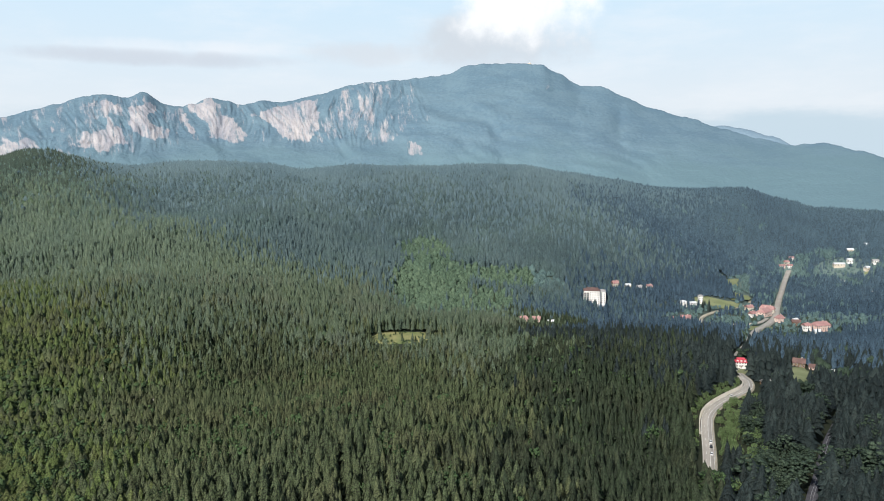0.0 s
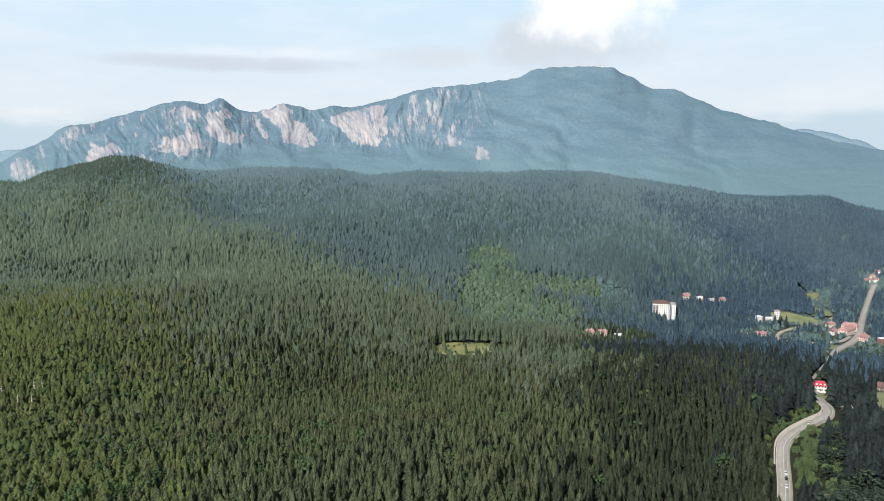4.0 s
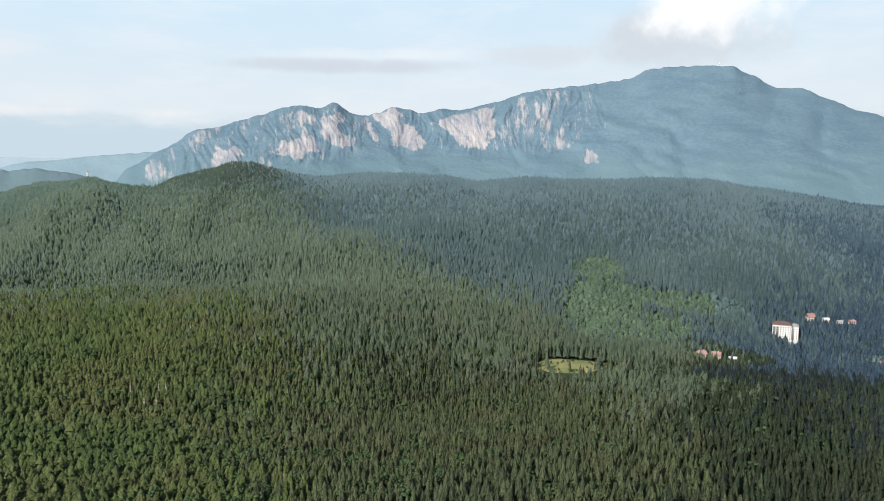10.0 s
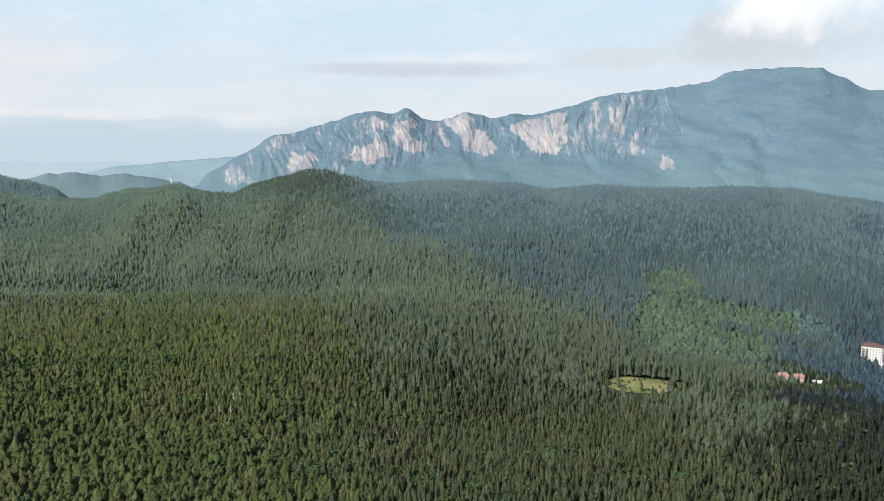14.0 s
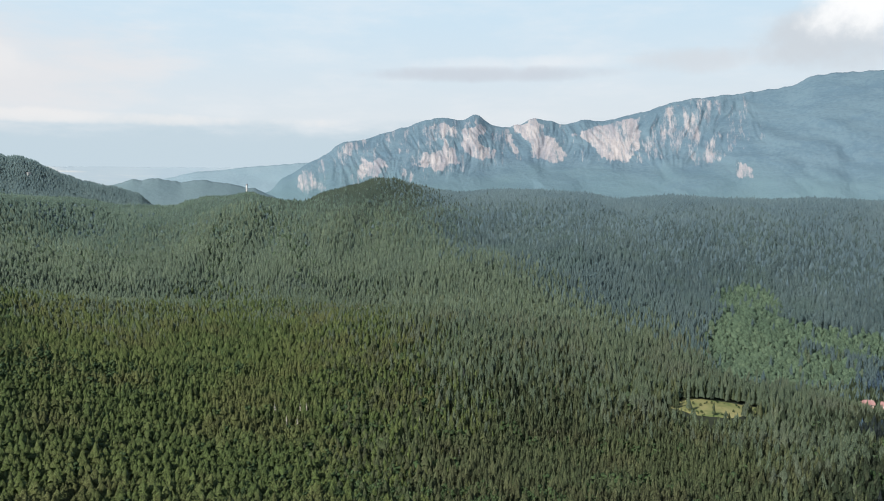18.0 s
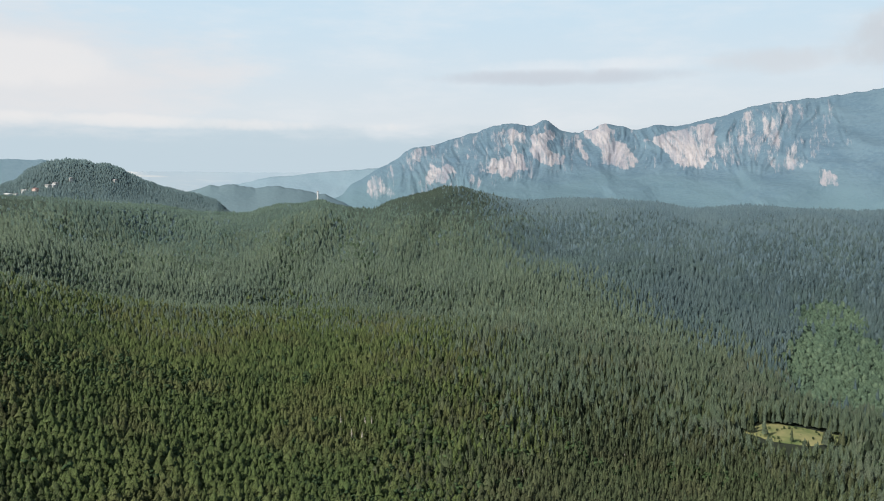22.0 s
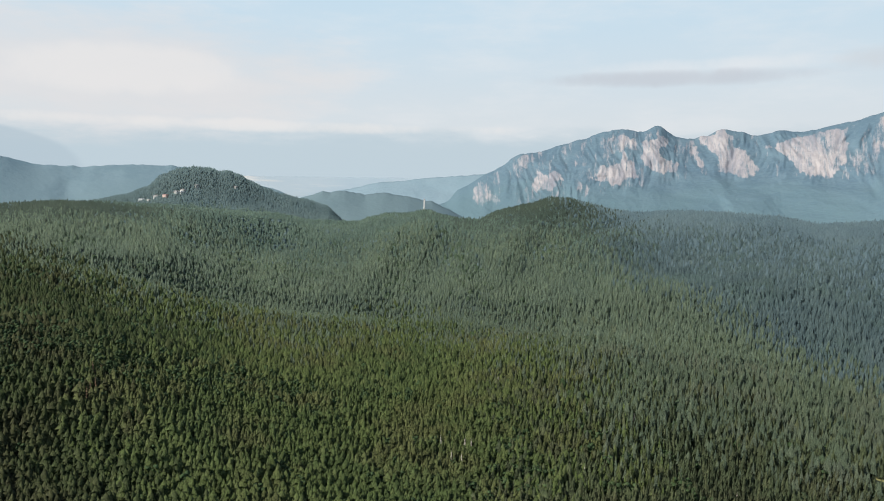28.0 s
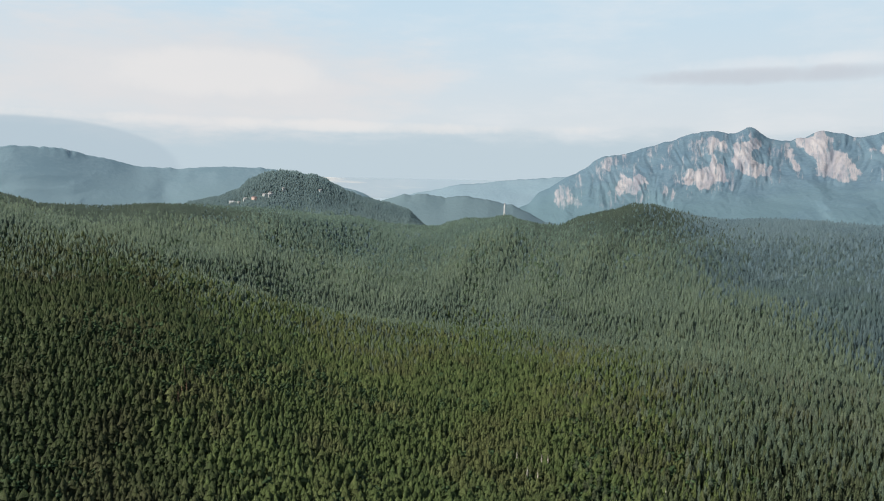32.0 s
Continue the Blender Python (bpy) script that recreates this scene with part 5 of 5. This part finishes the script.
# woods of broadleaf trees: centre, half length, half width, turn, share
GROVES = [(-15, 1110, 165, 70, 88, 0.99), (-35, 1285, 80, 52, 80, 0.99), (95, 1195, 118, 46, 10, 0.98), (55, 1065, 90, 55, 55, 0.97), (455, 925, 110, 55, 35, 0.8), (400, 1045, 70, 34, 20, 0.75), (566, 1310, 95, 22, 66, 0.9), (215, 418, 44, 24, 50, 0.95), (690, 1180, 120, 60, 60, 0.6), (222, 480, 52, 9, 62, 0.9), (222, 595, 38, 9, 50, 0.5), (470, 1060, 130, 90, 40, 0.68), (560, 1000, 110, 70, 30, 0.62), (600, 1250, 80, 120, 20, 0.6), (430, 720, 120, 60, 40, 0.5), (780, 1450, 200, 90, 20, 0.55), (310, 1010, 60, 16, 10, 0.8), (-640, 420, 130, 60, 60, 0.35), (-760, 330, 90, 110, 30, 0.4), (-1000, 520, 200, 120, 70, 0.35), (-160, 470, 60, 26, 20, 0.4), (-290, 430, 80, 22, 10, 0.35)]


def grove_share(x, y):
    # odd broadleaf trees everywhere, more of them in patches of the far slope
    far = np.clip((np.hypot(x, y) - 1050) / 300, 0, 1)
    near = np.clip((950 - np.hypot(x, y)) / 200, 0, 1)
    out = 0.03 + 0.2 * near * np.clip(np.sin(x / 37 + 1.9 * np.sin(y / 51)) * np.sin(y / 41 + 1.3 * np.sin(x / 29)) * 1.6 - 0.35, 0, 1) + 0.2 * far * np.clip(np.sin(x / 57 + 1.7 * np.sin(y / 83)) * np.sin(y / 49 + 1.1 * np.sin(x / 71)) * 2, 0, 1)
    valley = np.clip((np.degrees(np.arctan2(x, y)) - 21) / 3, 0, 1) * np.clip((1000 - np.hypot(x, y)) / 200, 0, 1)
    out = np.maximum(out, 0.3 * valley)
    for cx, cy, long, broad, turn, share in GROVES:
        c, s = math.cos(radians(turn)), math.sin(radians(turn))
        u, v = (x - cx) * c + (y - cy) * s, -(x - cx) * s + (y - cy) * c
        d = np.sqrt((u / long) ** 2 + (v / broad) ** 2)
        out = np.maximum(out, share * np.clip((1.15 - d) / 0.35, 0, 1))
    return out


def age_and_haze(x, y):
    """Size and colour step by distance and side of the spur. 0: young olive stands of the near spurs; 1: old spruce of
    the slopes and the valley; 2: blue-green for haze and shade; 3: the palest haze, on the far slope.
    """
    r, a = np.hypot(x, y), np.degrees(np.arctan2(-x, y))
    # east of the spur the blue colours start nearer, for its shaded side
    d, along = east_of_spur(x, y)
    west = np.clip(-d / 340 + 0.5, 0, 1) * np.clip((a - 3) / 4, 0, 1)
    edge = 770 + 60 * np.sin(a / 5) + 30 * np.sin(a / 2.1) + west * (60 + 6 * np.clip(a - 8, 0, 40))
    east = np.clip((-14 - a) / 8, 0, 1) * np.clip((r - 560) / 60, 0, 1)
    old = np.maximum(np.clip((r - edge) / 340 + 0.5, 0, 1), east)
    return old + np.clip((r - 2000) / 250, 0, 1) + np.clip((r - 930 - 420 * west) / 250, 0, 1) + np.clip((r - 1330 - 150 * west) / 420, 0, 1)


def village_share(x, y):
    """Gardens and open ground among the houses."""
    out = np.zeros(len(x))
    for cx, cy, long, broad in ((470, 1060, 170, 120), (420, 1120, 60, 40), (370, 690, 50, 50), (140, 945, 36, 20), (330, 1205, 50, 22), (860, 1480, 60, 40), (345, 1000, 50, 26), (455, 925, 100, 45), (566, 1310, 30, 80)):
        out = np.maximum(out, np.clip(1.25 - np.sqrt(((x - cx) / long) ** 2 + ((y - cy) / broad) ** 2), 0, 0.4) / 0.4)
    return out


rng = np.random.default_rng(5)
SPRUCE = {0: [spruce_shape(rng, 8, 8, rng.uniform(0.8, 1.15)) for _ in range(12)], 1: [spruce_shape(rng, 4, 6, rng.uniform(0.85, 1.15)) for _ in range(10)], 2: [spruce_shape(rng, 2, 6, rng.uniform(0.95, 1.25), 0.7) for _ in range(10)], 3: [spruce_shape(rng, 1, 6, rng.uniform(1.15, 1.45), 0.4) for _ in range(10)]}
BROAD = {0: [broadleaf_shape(rng, 42, 1.0) for _ in range(8)], 1: [broadleaf_shape(rng, 11, 1.2) for _ in range(10)], 2: [dome_shape(rng, 3, 7) for _ in range(12)], 3: [dome_shape(rng, 2, 6) for _ in range(10)]}



def plant(level, near, far, left, right, gap):
    """Fill a ring of the slopes: young dense stands near by, old tall ones on the far slope, broadleaf groves between."""
    x, y = scatter(rng, near, far, left, right, gap)
    free = ~near_way(x, y)
    over = np.hypot(x, y) - eased(RIDGE_WAYS, np.degrees(np.arctan2(-x, y)))
    free &= (over < 110) | (np.hypot(x, y) < 2580) & (np.degrees(np.arctan2(-x, y)) > 37)
    for cx, cy, rad in YARDS:
        free &= (x - cx) ** 2 + (y - cy) ** 2 > rad ** 2
    x, y = x[free], y[free]
    age_haze, broad, open_ground = age_and_haze(x, y), grove_share(x, y), village_share(x, y)
    # in the village and below the road the kinds stand in clumps
    clump = 0.5 + 0.5 * np.sin(x / 17 + 1.6 * np.sin(y / 23)) * np.sin(y / 27 + 1.4 * np.sin(x / 19))
    mixed = np.where(x > 160, 0.6 * clump + 0.4 * rng.uniform(0, 1, len(x)), rng.uniform(0, 1, len(x)))
    is_broad = mixed < broad
    pick = age_haze + rng.uniform(-0.5, 0.5, len(x))
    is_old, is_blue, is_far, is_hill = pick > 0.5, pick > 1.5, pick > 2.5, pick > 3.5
    room = np.where(is_broad, np.where(broad > 0.7, 3.9, 5.2), np.where(is_old, 0.97 * gap + 0.2, gap)) if level < 3 else gap
    tall_valley = np.clip((-19 - np.degrees(np.arctan2(-x, y))) / 3, 0, 1) * np.clip((900 - np.hypot(x, y)) / 150, 0, 1)
    room = room * (1 + 0.45 * tall_valley)
    keep = rng.uniform(0, 1, len(x)) < np.minimum(1, gap / room) ** 2 * (1 - 0.5 * open_ground)
    x, y, is_broad, is_old, is_blue, is_far, is_hill, broad, open_ground, tall_valley = (v[keep] for v in (x, y, is_broad, is_old, is_blue, is_far, is_hill, broad, open_ground, tall_valley))
    z = ground_at(x, y)
    stand = 0.5 + 0.5 * np.sin(x / 61 + 2 * np.sin(y / 90)) * np.sin(y / 73)
    n = len(x)
    far_off = np.clip((np.hypot(x, y) - 1150) / 450, 0, 1)
    r_all, a_all = np.hypot(x, y), np.degrees(np.arctan2(-x, y))
    valley = np.clip((x - 60) / 80, 0, 1) * np.clip((1400 - r_all) / 200, 0, 1)
    # slim tall spruces towards the valley, low bushy ones on the western spurs
    bushy = np.clip((a_all + rng.uniform(-4, 4, n) - 22) / 10, 0, 1)
    old_tall = 19.0 + 4.0 * stand - 7.0 * bushy - 4.5 * far_off * (1 - bushy) - 2.0 * valley
    size = np.where(is_old, old_tall, 16.5 - 4.5 * bushy + 3.5 * stand) * rng.normal(1, 0.15, n).clip(0.5, 1.5)
    size = np.where(is_broad, np.where(broad > 0.7, rng.uniform(6.5, 10.5, n), 14.0 - 3.0 * np.maximum(far_off, bushy)) * rng.normal(1, 0.18, n).clip(0.5, 1.5), size) * (1 - 0.4 * open_ground) * np.where(is_hill, 0.85, 1.0)
    girth = np.where(is_broad, rng.uniform(1.0, 1.35, n), np.where(is_old, rng.uniform(0.95, 1.25, n) + 0.4 * far_off + 0.25 * bushy, rng.uniform(0.75, 1.05, n) + 0.75 * bushy))
    girth = np.where(is_broad, girth, girth * np.interp(r_all, (500, 800, 860), (1.3, 1.12, 0.84))) * (1 + 0.3 * tall_valley)
    size = size * (1 + 0.15 * tall_valley * rng.uniform(-0.6, 2.0, n))
    xyz = np.c_[x, y, z - 0.3]
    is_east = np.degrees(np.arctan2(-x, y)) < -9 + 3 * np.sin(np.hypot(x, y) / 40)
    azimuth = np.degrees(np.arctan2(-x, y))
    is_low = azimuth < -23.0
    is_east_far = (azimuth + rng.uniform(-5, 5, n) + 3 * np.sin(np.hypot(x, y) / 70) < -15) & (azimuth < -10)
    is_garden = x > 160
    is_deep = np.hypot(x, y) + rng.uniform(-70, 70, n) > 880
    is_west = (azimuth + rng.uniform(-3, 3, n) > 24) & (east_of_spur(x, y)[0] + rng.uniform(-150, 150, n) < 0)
    # stands at the view's far left get the darkened colours, the ridge's rim too
    is_dimmed = azimuth + rng.uniform(-4, 4, n) + 3 * np.sin(np.hypot(x, y) / 60) > 62
    is_dimmed |= (r_all + rng.uniform(-220, 220, n) > 1500) & (azimuth + rng.uniform(-5, 5, n) < 37)
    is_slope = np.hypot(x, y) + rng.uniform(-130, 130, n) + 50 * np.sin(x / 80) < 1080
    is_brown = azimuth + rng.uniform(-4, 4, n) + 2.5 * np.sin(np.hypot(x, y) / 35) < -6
    is_olive = azimuth + rng.uniform(-7, 7, n) + 4 * np.sin(x / 60) * np.sin(y / 47) > 28
    # farther kinds take needle colours with more haze in them
    for kind, mask, shapes, mat, label in (
            ("spruce_forest", ~is_broad & ~is_old & is_low, SPRUCE[level], NEEDLES_VALLEY, "spruces on the slope below the road, darkened for shade"),
            ("spruce_forest", ~is_broad & ~is_old & ~is_low & is_brown, SPRUCE[level], NEEDLES_BROWN, "brownish young spruces above the road, darkened for shade"),
            ("spruce_forest", ~is_broad & ~is_old & ~is_brown & ~is_low & ~is_olive, SPRUCE[level], NEEDLES, "dense young grey-green spruce forest on the slope"),
            ("spruce_forest", ~is_broad & ~is_old & is_olive & is_dimmed, SPRUCE[level], NEEDLES_DIM, "green spruce stand with rusty patches, darkened like a vignette"),
            ("spruce_forest", ~is_broad & ~is_old & is_olive & ~is_dimmed, SPRUCE[level], NEEDLES_OLIVE, "dense young olive-green spruce forest on the slope"),
            ("spruce_forest", ~is_broad & is_old & ~is_blue & is_east & is_deep, SPRUCE[level], NEEDLES_EAST, "dark spruce forest down the valley, blued for haze"),
            ("spruce_forest", ~is_broad & is_old & ~is_blue & is_east & ~is_deep, SPRUCE[level], NEEDLES_VALLEY, "old spruce forest in the valley, darkened for shade"),
            ("spruce_forest", ~is_broad & is_old & ~is_blue & ~is_east & is_brown, SPRUCE[level], NEEDLES_BROWN, "brownish spruces on the valley side, darkened for shade"),
            ("spruce_forest", ~is_broad & is_old & ~is_blue & ~is_east & is_slope & ~is_brown, SPRUCE[level], NEEDLES_SLOPE, "tall olive spruce forest on the slope, greyed for haze"),
            ("spruce_forest", ~is_broad & is_old & ~is_blue & ~is_east & ~is_slope & ~is_brown, SPRUCE[level], NEEDLES_MID, "tall old spruce forest on the slope, greyed for haze"),
            ("spruce_forest", ~is_broad & is_blue & ~is_far & is_east_far, SPRUCE[level], NEEDLES_EAST, "dark spruce forest round the village, blued for haze"),
            ("spruce_forest", ~is_broad & is_blue & ~is_hill & is_west & is_dimmed, SPRUCE[level], NEEDLES_SHADE, "darkened green spruce forest of the outer spur"),
            ("spruce_forest", ~is_broad & is_blue & ~is_hill & is_west & ~is_dimmed, SPRUCE[level], NEEDLES_WEST, "hazy olive-green spruce forest of the western slopes"),
            ("spruce_forest", ~is_broad & is_blue & ~is_far & ~is_east_far & ~is_west, SPRUCE[level], NEEDLES_HAZE_BLUE, "tall spruce forest on the far slope, tinted haze-blue"),
            ("spruce_forest", ~is_broad & is_far & ~is_hill & is_east_far, SPRUCE[level], NEEDLES_UPPER, "spruce forest up the valley, tinted haze-blue"),
            ("spruce_forest", ~is_broad & is_far & ~is_hill & ~is_east_far & ~is_west, SPRUCE[level], NEEDLES_FAR, "spruce forest on the far ridge, paled and blued for haze"),
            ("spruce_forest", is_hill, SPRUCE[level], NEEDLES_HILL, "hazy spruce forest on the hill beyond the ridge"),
            ("beech_wood", is_broad & ~is_blue & (is_low | is_garden & is_old & ~is_deep), BROAD[level], LEAVES_VALLEY, "green broadleaf trees below the road, darkened for shade"),
            ("beech_wood", is_broad & ~is_old & ~is_low, BROAD[level], LEAVES, "bright green broadleaf trees among the spruces"),
            ("beech_wood", is_broad & is_old & ~is_blue & ~is_low & ~is_garden & (broad <= 0.7), BROAD[level], LEAVES_SLOPE, "green broadleaf trees among the slope's spruces"),
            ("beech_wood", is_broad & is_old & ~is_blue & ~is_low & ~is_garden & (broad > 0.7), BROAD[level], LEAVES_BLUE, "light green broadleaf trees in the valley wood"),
            ("beech_wood", is_broad & is_old & ~is_hill & is_garden & is_deep & ~(is_low & ~is_blue), BROAD[level], LEAVES_MIXED, "green garden trees of the village, tinted for haze"),
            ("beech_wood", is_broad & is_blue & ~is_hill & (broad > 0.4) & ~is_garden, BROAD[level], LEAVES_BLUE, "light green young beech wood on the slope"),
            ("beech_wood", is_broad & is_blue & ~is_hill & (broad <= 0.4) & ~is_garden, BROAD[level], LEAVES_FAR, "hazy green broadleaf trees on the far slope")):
        if mask.sum() < 3:
            continue
        V, T, tone = merged(shapes, xyz[mask], size[mask], girth[mask], rng)
        tagged(new(kind, link_mesh(kind, V, T, mat, {"tone": tone})), label, "forest", kind="stuff")


# single trees: spruces, broadleaf trees beside the road, dead ones
def crown_mesh(name, shape, material):
    me = link_mesh(name, shape[0], shape[1], material, {"tone": np.zeros(len(shape[0]))})
    return me


def trunk_mesh(name, radius, top, material):
    bm = bmesh.new()
    bmesh.ops.create_cone(bm, cap_ends=True, segments=7, radius1=radius, radius2=radius * 0.35, depth=top, matrix=Matrix.Translation((0, 0, top / 2 - 0.02)))
    me = bpy.data.meshes.new(name)
    bm.to_mesh(me)
    bm.free()
    me.materials.append(material)
    return me


def limb_mesh(rise, out, turn, material):
    bm = bmesh.new()
    a = Vector((0, 0, 0.28))
    b = Vector((out * math.cos(turn), out * math.sin(turn), 0.28 + rise))
    m = Matrix.Translation((a + b) / 2) @ (b - a).to_track_quat("Z", "Y").to_matrix().to_4x4()
    bmesh.ops.create_cone(bm, cap_ends=True, segments=5, radius1=0.016, radius2=0.006, depth=(b - a).length, matrix=m)
    me = bpy.data.meshes.new("limb")
    bm.to_mesh(me)
    bm.free()
    me.materials.append(material)
    return me


one = np.random.default_rng(11)
SPRUCE_CROWNS = [crown_mesh("crown", spruce_shape(one, 10, 14, one.uniform(1.2, 1.7)), NEEDLES) for _ in range(8)]
OLD_CROWNS = [crown_mesh("crown", spruce_shape(one, 11, 14, one.uniform(0.9, 1.3)), NEEDLES_VALLEY) for _ in range(6)]
LEAF_CROWNS = [crown_mesh("crown", broadleaf_shape(one, 120, 1.15), LEAVES) for _ in range(6)]
SPRUCE_TRUNK, LEAF_TRUNK = trunk_mesh("trunk", 0.014, 0.93, BARK), trunk_mesh("trunk", 0.022, 0.62, BARK)
LIMB_MESHES = [limb_mesh(one.uniform(0.2, 0.35), one.uniform(0.12, 0.2), k * 1.6 + one.uniform(0, 1), BARK) for k in range(4)]


def tree(name, x, y, tall, crown, trunk, label, category, group, limbs=()):
    thing = new(name)
    thing.matrix_world = pose(x, y, ground_z(x, y) - 0.2, 0, 0, one.uniform(0, 360)) @ Matrix.Diagonal((tall, tall, tall, 1))
    child("trunk", trunk, thing)
    child("crown", crown, thing)
    for me in limbs:
        child("limb", me, thing)
    YARDS.append((x, y, 1.6 if name == "spruce_tree" else 2.2))
    return tagged(thing, label, category, group)


tx, ty = scatter(one, 335, 475, 26, -12, 4.9)
order = np.argsort(ty)
pick = order[~near_way(tx[order], ty[order])][:240]
for k in pick:
    tree("spruce_tree", tx[k], ty[k], one.uniform(14, 19), SPRUCE_CROWNS[int(one.integers(8))], SPRUCE_TRUNK, "young olive-green spruce in the dense near stand", "spruce", "spruces of the near stand")
# tall spruces along the road and round the lawn
for cx, cy, n, spread in ((256, 640, 9, 13), (318, 664, 9, 9), (374, 668, 8, 9), (300, 730, 8, 12), (150, 470, 10, 14), (182, 560, 8, 14), (232, 1090, 6, 16), (420, 1100, 5, 8)):
    for _ in range(n):
        x, y = cx + one.normal(0, spread * 0.5), cy + one.normal(0, spread * 0.5)
        if near_way(np.array([x]), np.array([y]))[0]:
            continue
        tree("spruce_tree", x, y, one.uniform(16, 22), OLD_CROWNS[int(one.integers(6))], SPRUCE_TRUNK, "tall blue-green spruce near the road, darkened for shade", "spruce", "tall spruces along the road")
BANK_CROWNS = [crown_mesh("crown", broadleaf_shape(one, 130, 1.1), LEAVES_BANK) for _ in range(4)]
# broadleaf trees and bushes on the bank below the road
for q in beside(MAIN_ROAD[38:80], 16.0)[::3]:
    YARDS.append((q[0], q[1], 9.0))
for k in range(120):
    x, y, _ = beside(MAIN_ROAD[40:78], one.uniform(7.5, 21.0))[int(one.integers(38))]
    tree("broadleaf_tree", x, y, one.uniform(3.5, 7.5), BANK_CROWNS[int(one.integers(4))], LEAF_TRUNK, "green leafy tree on the bank below the road, brightened for sun", "tree", "leafy trees below the road", LIMB_MESHES)
for k in range(90):
    x, y, _ = beside(MAIN_ROAD[26:58], one.uniform(9.0, 36.0))[int(one.integers(32))]
    if near_way(np.array([x]), np.array([y]))[0]:
        continue
    tree("broadleaf_tree", x, y, one.uniform(5, 9), BANK_CROWNS[int(one.integers(4))], LEAF_TRUNK, "leafy green tree at the foot of the road bank", "tree", "leafy trees below the road", LIMB_MESHES)
for k in range(150):
    x, y, road_z = beside(MAIN_ROAD[44:90], one.uniform(-19.0, -7.0))[int(one.integers(46))]
    far = float(np.hypot(MAIN_ROAD[:, 0] - x, MAIN_ROAD[:, 1] - y).min())
    if far < 6.6:
        continue
    bush = tree("broadleaf_tree", x, y, one.uniform(3.0, 6.0), BANK_CROWNS[int(one.integers(4))], LEAF_TRUNK, "green bush on the slope above the road wall", "bush", "bushes above the road", LIMB_MESHES[:2])
    cut = min(1.0, max(0.0, (9 - far) / 12 + 1))
    bush.location.z += (min(bush.location.z, road_z - 1.2) - bush.location.z) * cut



# bushes that creep into the clearing
for k in range(34):
    u = one.uniform(0, 6.28)
    x, y = -50 + 50 * math.cos(u) * one.uniform(0.4, 1), 850 + 30 * math.sin(u) * one.uniform(0.45, 1) + 12 * math.cos(u)
    tree("broadleaf_tree", x, y, one.uniform(2.2, 5), LEAF_CROWNS[int(one.integers(6))], LEAF_TRUNK, "small green bush in the grassy clearing", "bush", "bushes in the clearing", LIMB_MESHES[:2])


def dead_spruce(x, y, tall, material, label):
    """A standing dead spruce: a bare stem with whorls of thin broken branches."""
    thing = new("dead_spruce")
    thing.matrix_world = pose(x, y, ground_z(x, y) - 0.3, 0, 0, one.uniform(0, 360))
    bm = bmesh.new()
    bmesh.ops.create_cone(bm, cap_ends=True, segments=7, radius1=0.45, radius2=0.05, depth=tall, matrix=Matrix.Translation((0, 0, tall / 2)))
    part("trunk", bm, material, thing)
    for whorl in range(9):
        bm = bmesh.new()
        h = tall * (0.2 + 0.08 * whorl)
        for j in range(9):
            turn, out = one.uniform(0, 6.28), (1 - 0.085 * whorl) * one.uniform(1.0, 1.9) * tall / 14
            a, b = Vector((0, 0, h)), Vector((out * math.cos(turn), out * math.sin(turn), h - 0.25 * out))
            m = Matrix.Translation((a + b) / 2) @ (b - a).to_track_quat("Z", "Y").to_matrix().to_4x4()
            bmesh.ops.create_cone(bm, cap_ends=True, segments=4, radius1=0.26, radius2=0.08, depth=(b - a).length, matrix=m)
        part("branch_whorl", bm, material, thing)
    tagged(thing, label, "dead tree", "standing dead spruces")
    YARDS.append((x, y, 2.5))


for x, y in ((-401, 556), (-405, 551), (-592, 989), (-588, 982), (-533, 862), (-527, 870), (-540, 856), (-388, 524), (-397, 520), (-420, 532), (-181, 678), (-186, 684), (-300, 600), (-310, 730), (-240, 560), (-470, 700), (-905, 775), (-818, 905)):
    dead_spruce(x, y, one.uniform(15, 19), DEAD, "pale grey dead spruce standing in the wood")
for x, y in ((-635, 299), (-630, 304), (-600, 281), (-606, 288), (-596, 276), (-560, 300)):
    dead_spruce(x, y, one.uniform(15, 19), RUST, "rust-brown dead spruce with dry branches")

plant(0, 300, 520, 80, -36, 4.9)
plant(0, 520, 660, -20, -36, 4.3)
plant(1, 520, 800, 80, -20, 4.6)
plant(1, 660, 800, -20, -36, 4.3)
plant(2, 800, 1250, 80, 24, 4.3)
plant(2, 800, 1250, 24, -36, 4.3)
plant(3, 1250, 2020, 80, 24, 4.4)
plant(3, 1250, 2020, 24, -36, 4.6)
plant(3, 2020, 2250, 10, -36, 6.0)
plant(3, 2020, 2580, 68, 46, 5.2)
plant(3, 2020, 2580, 46, 37, 6.0)
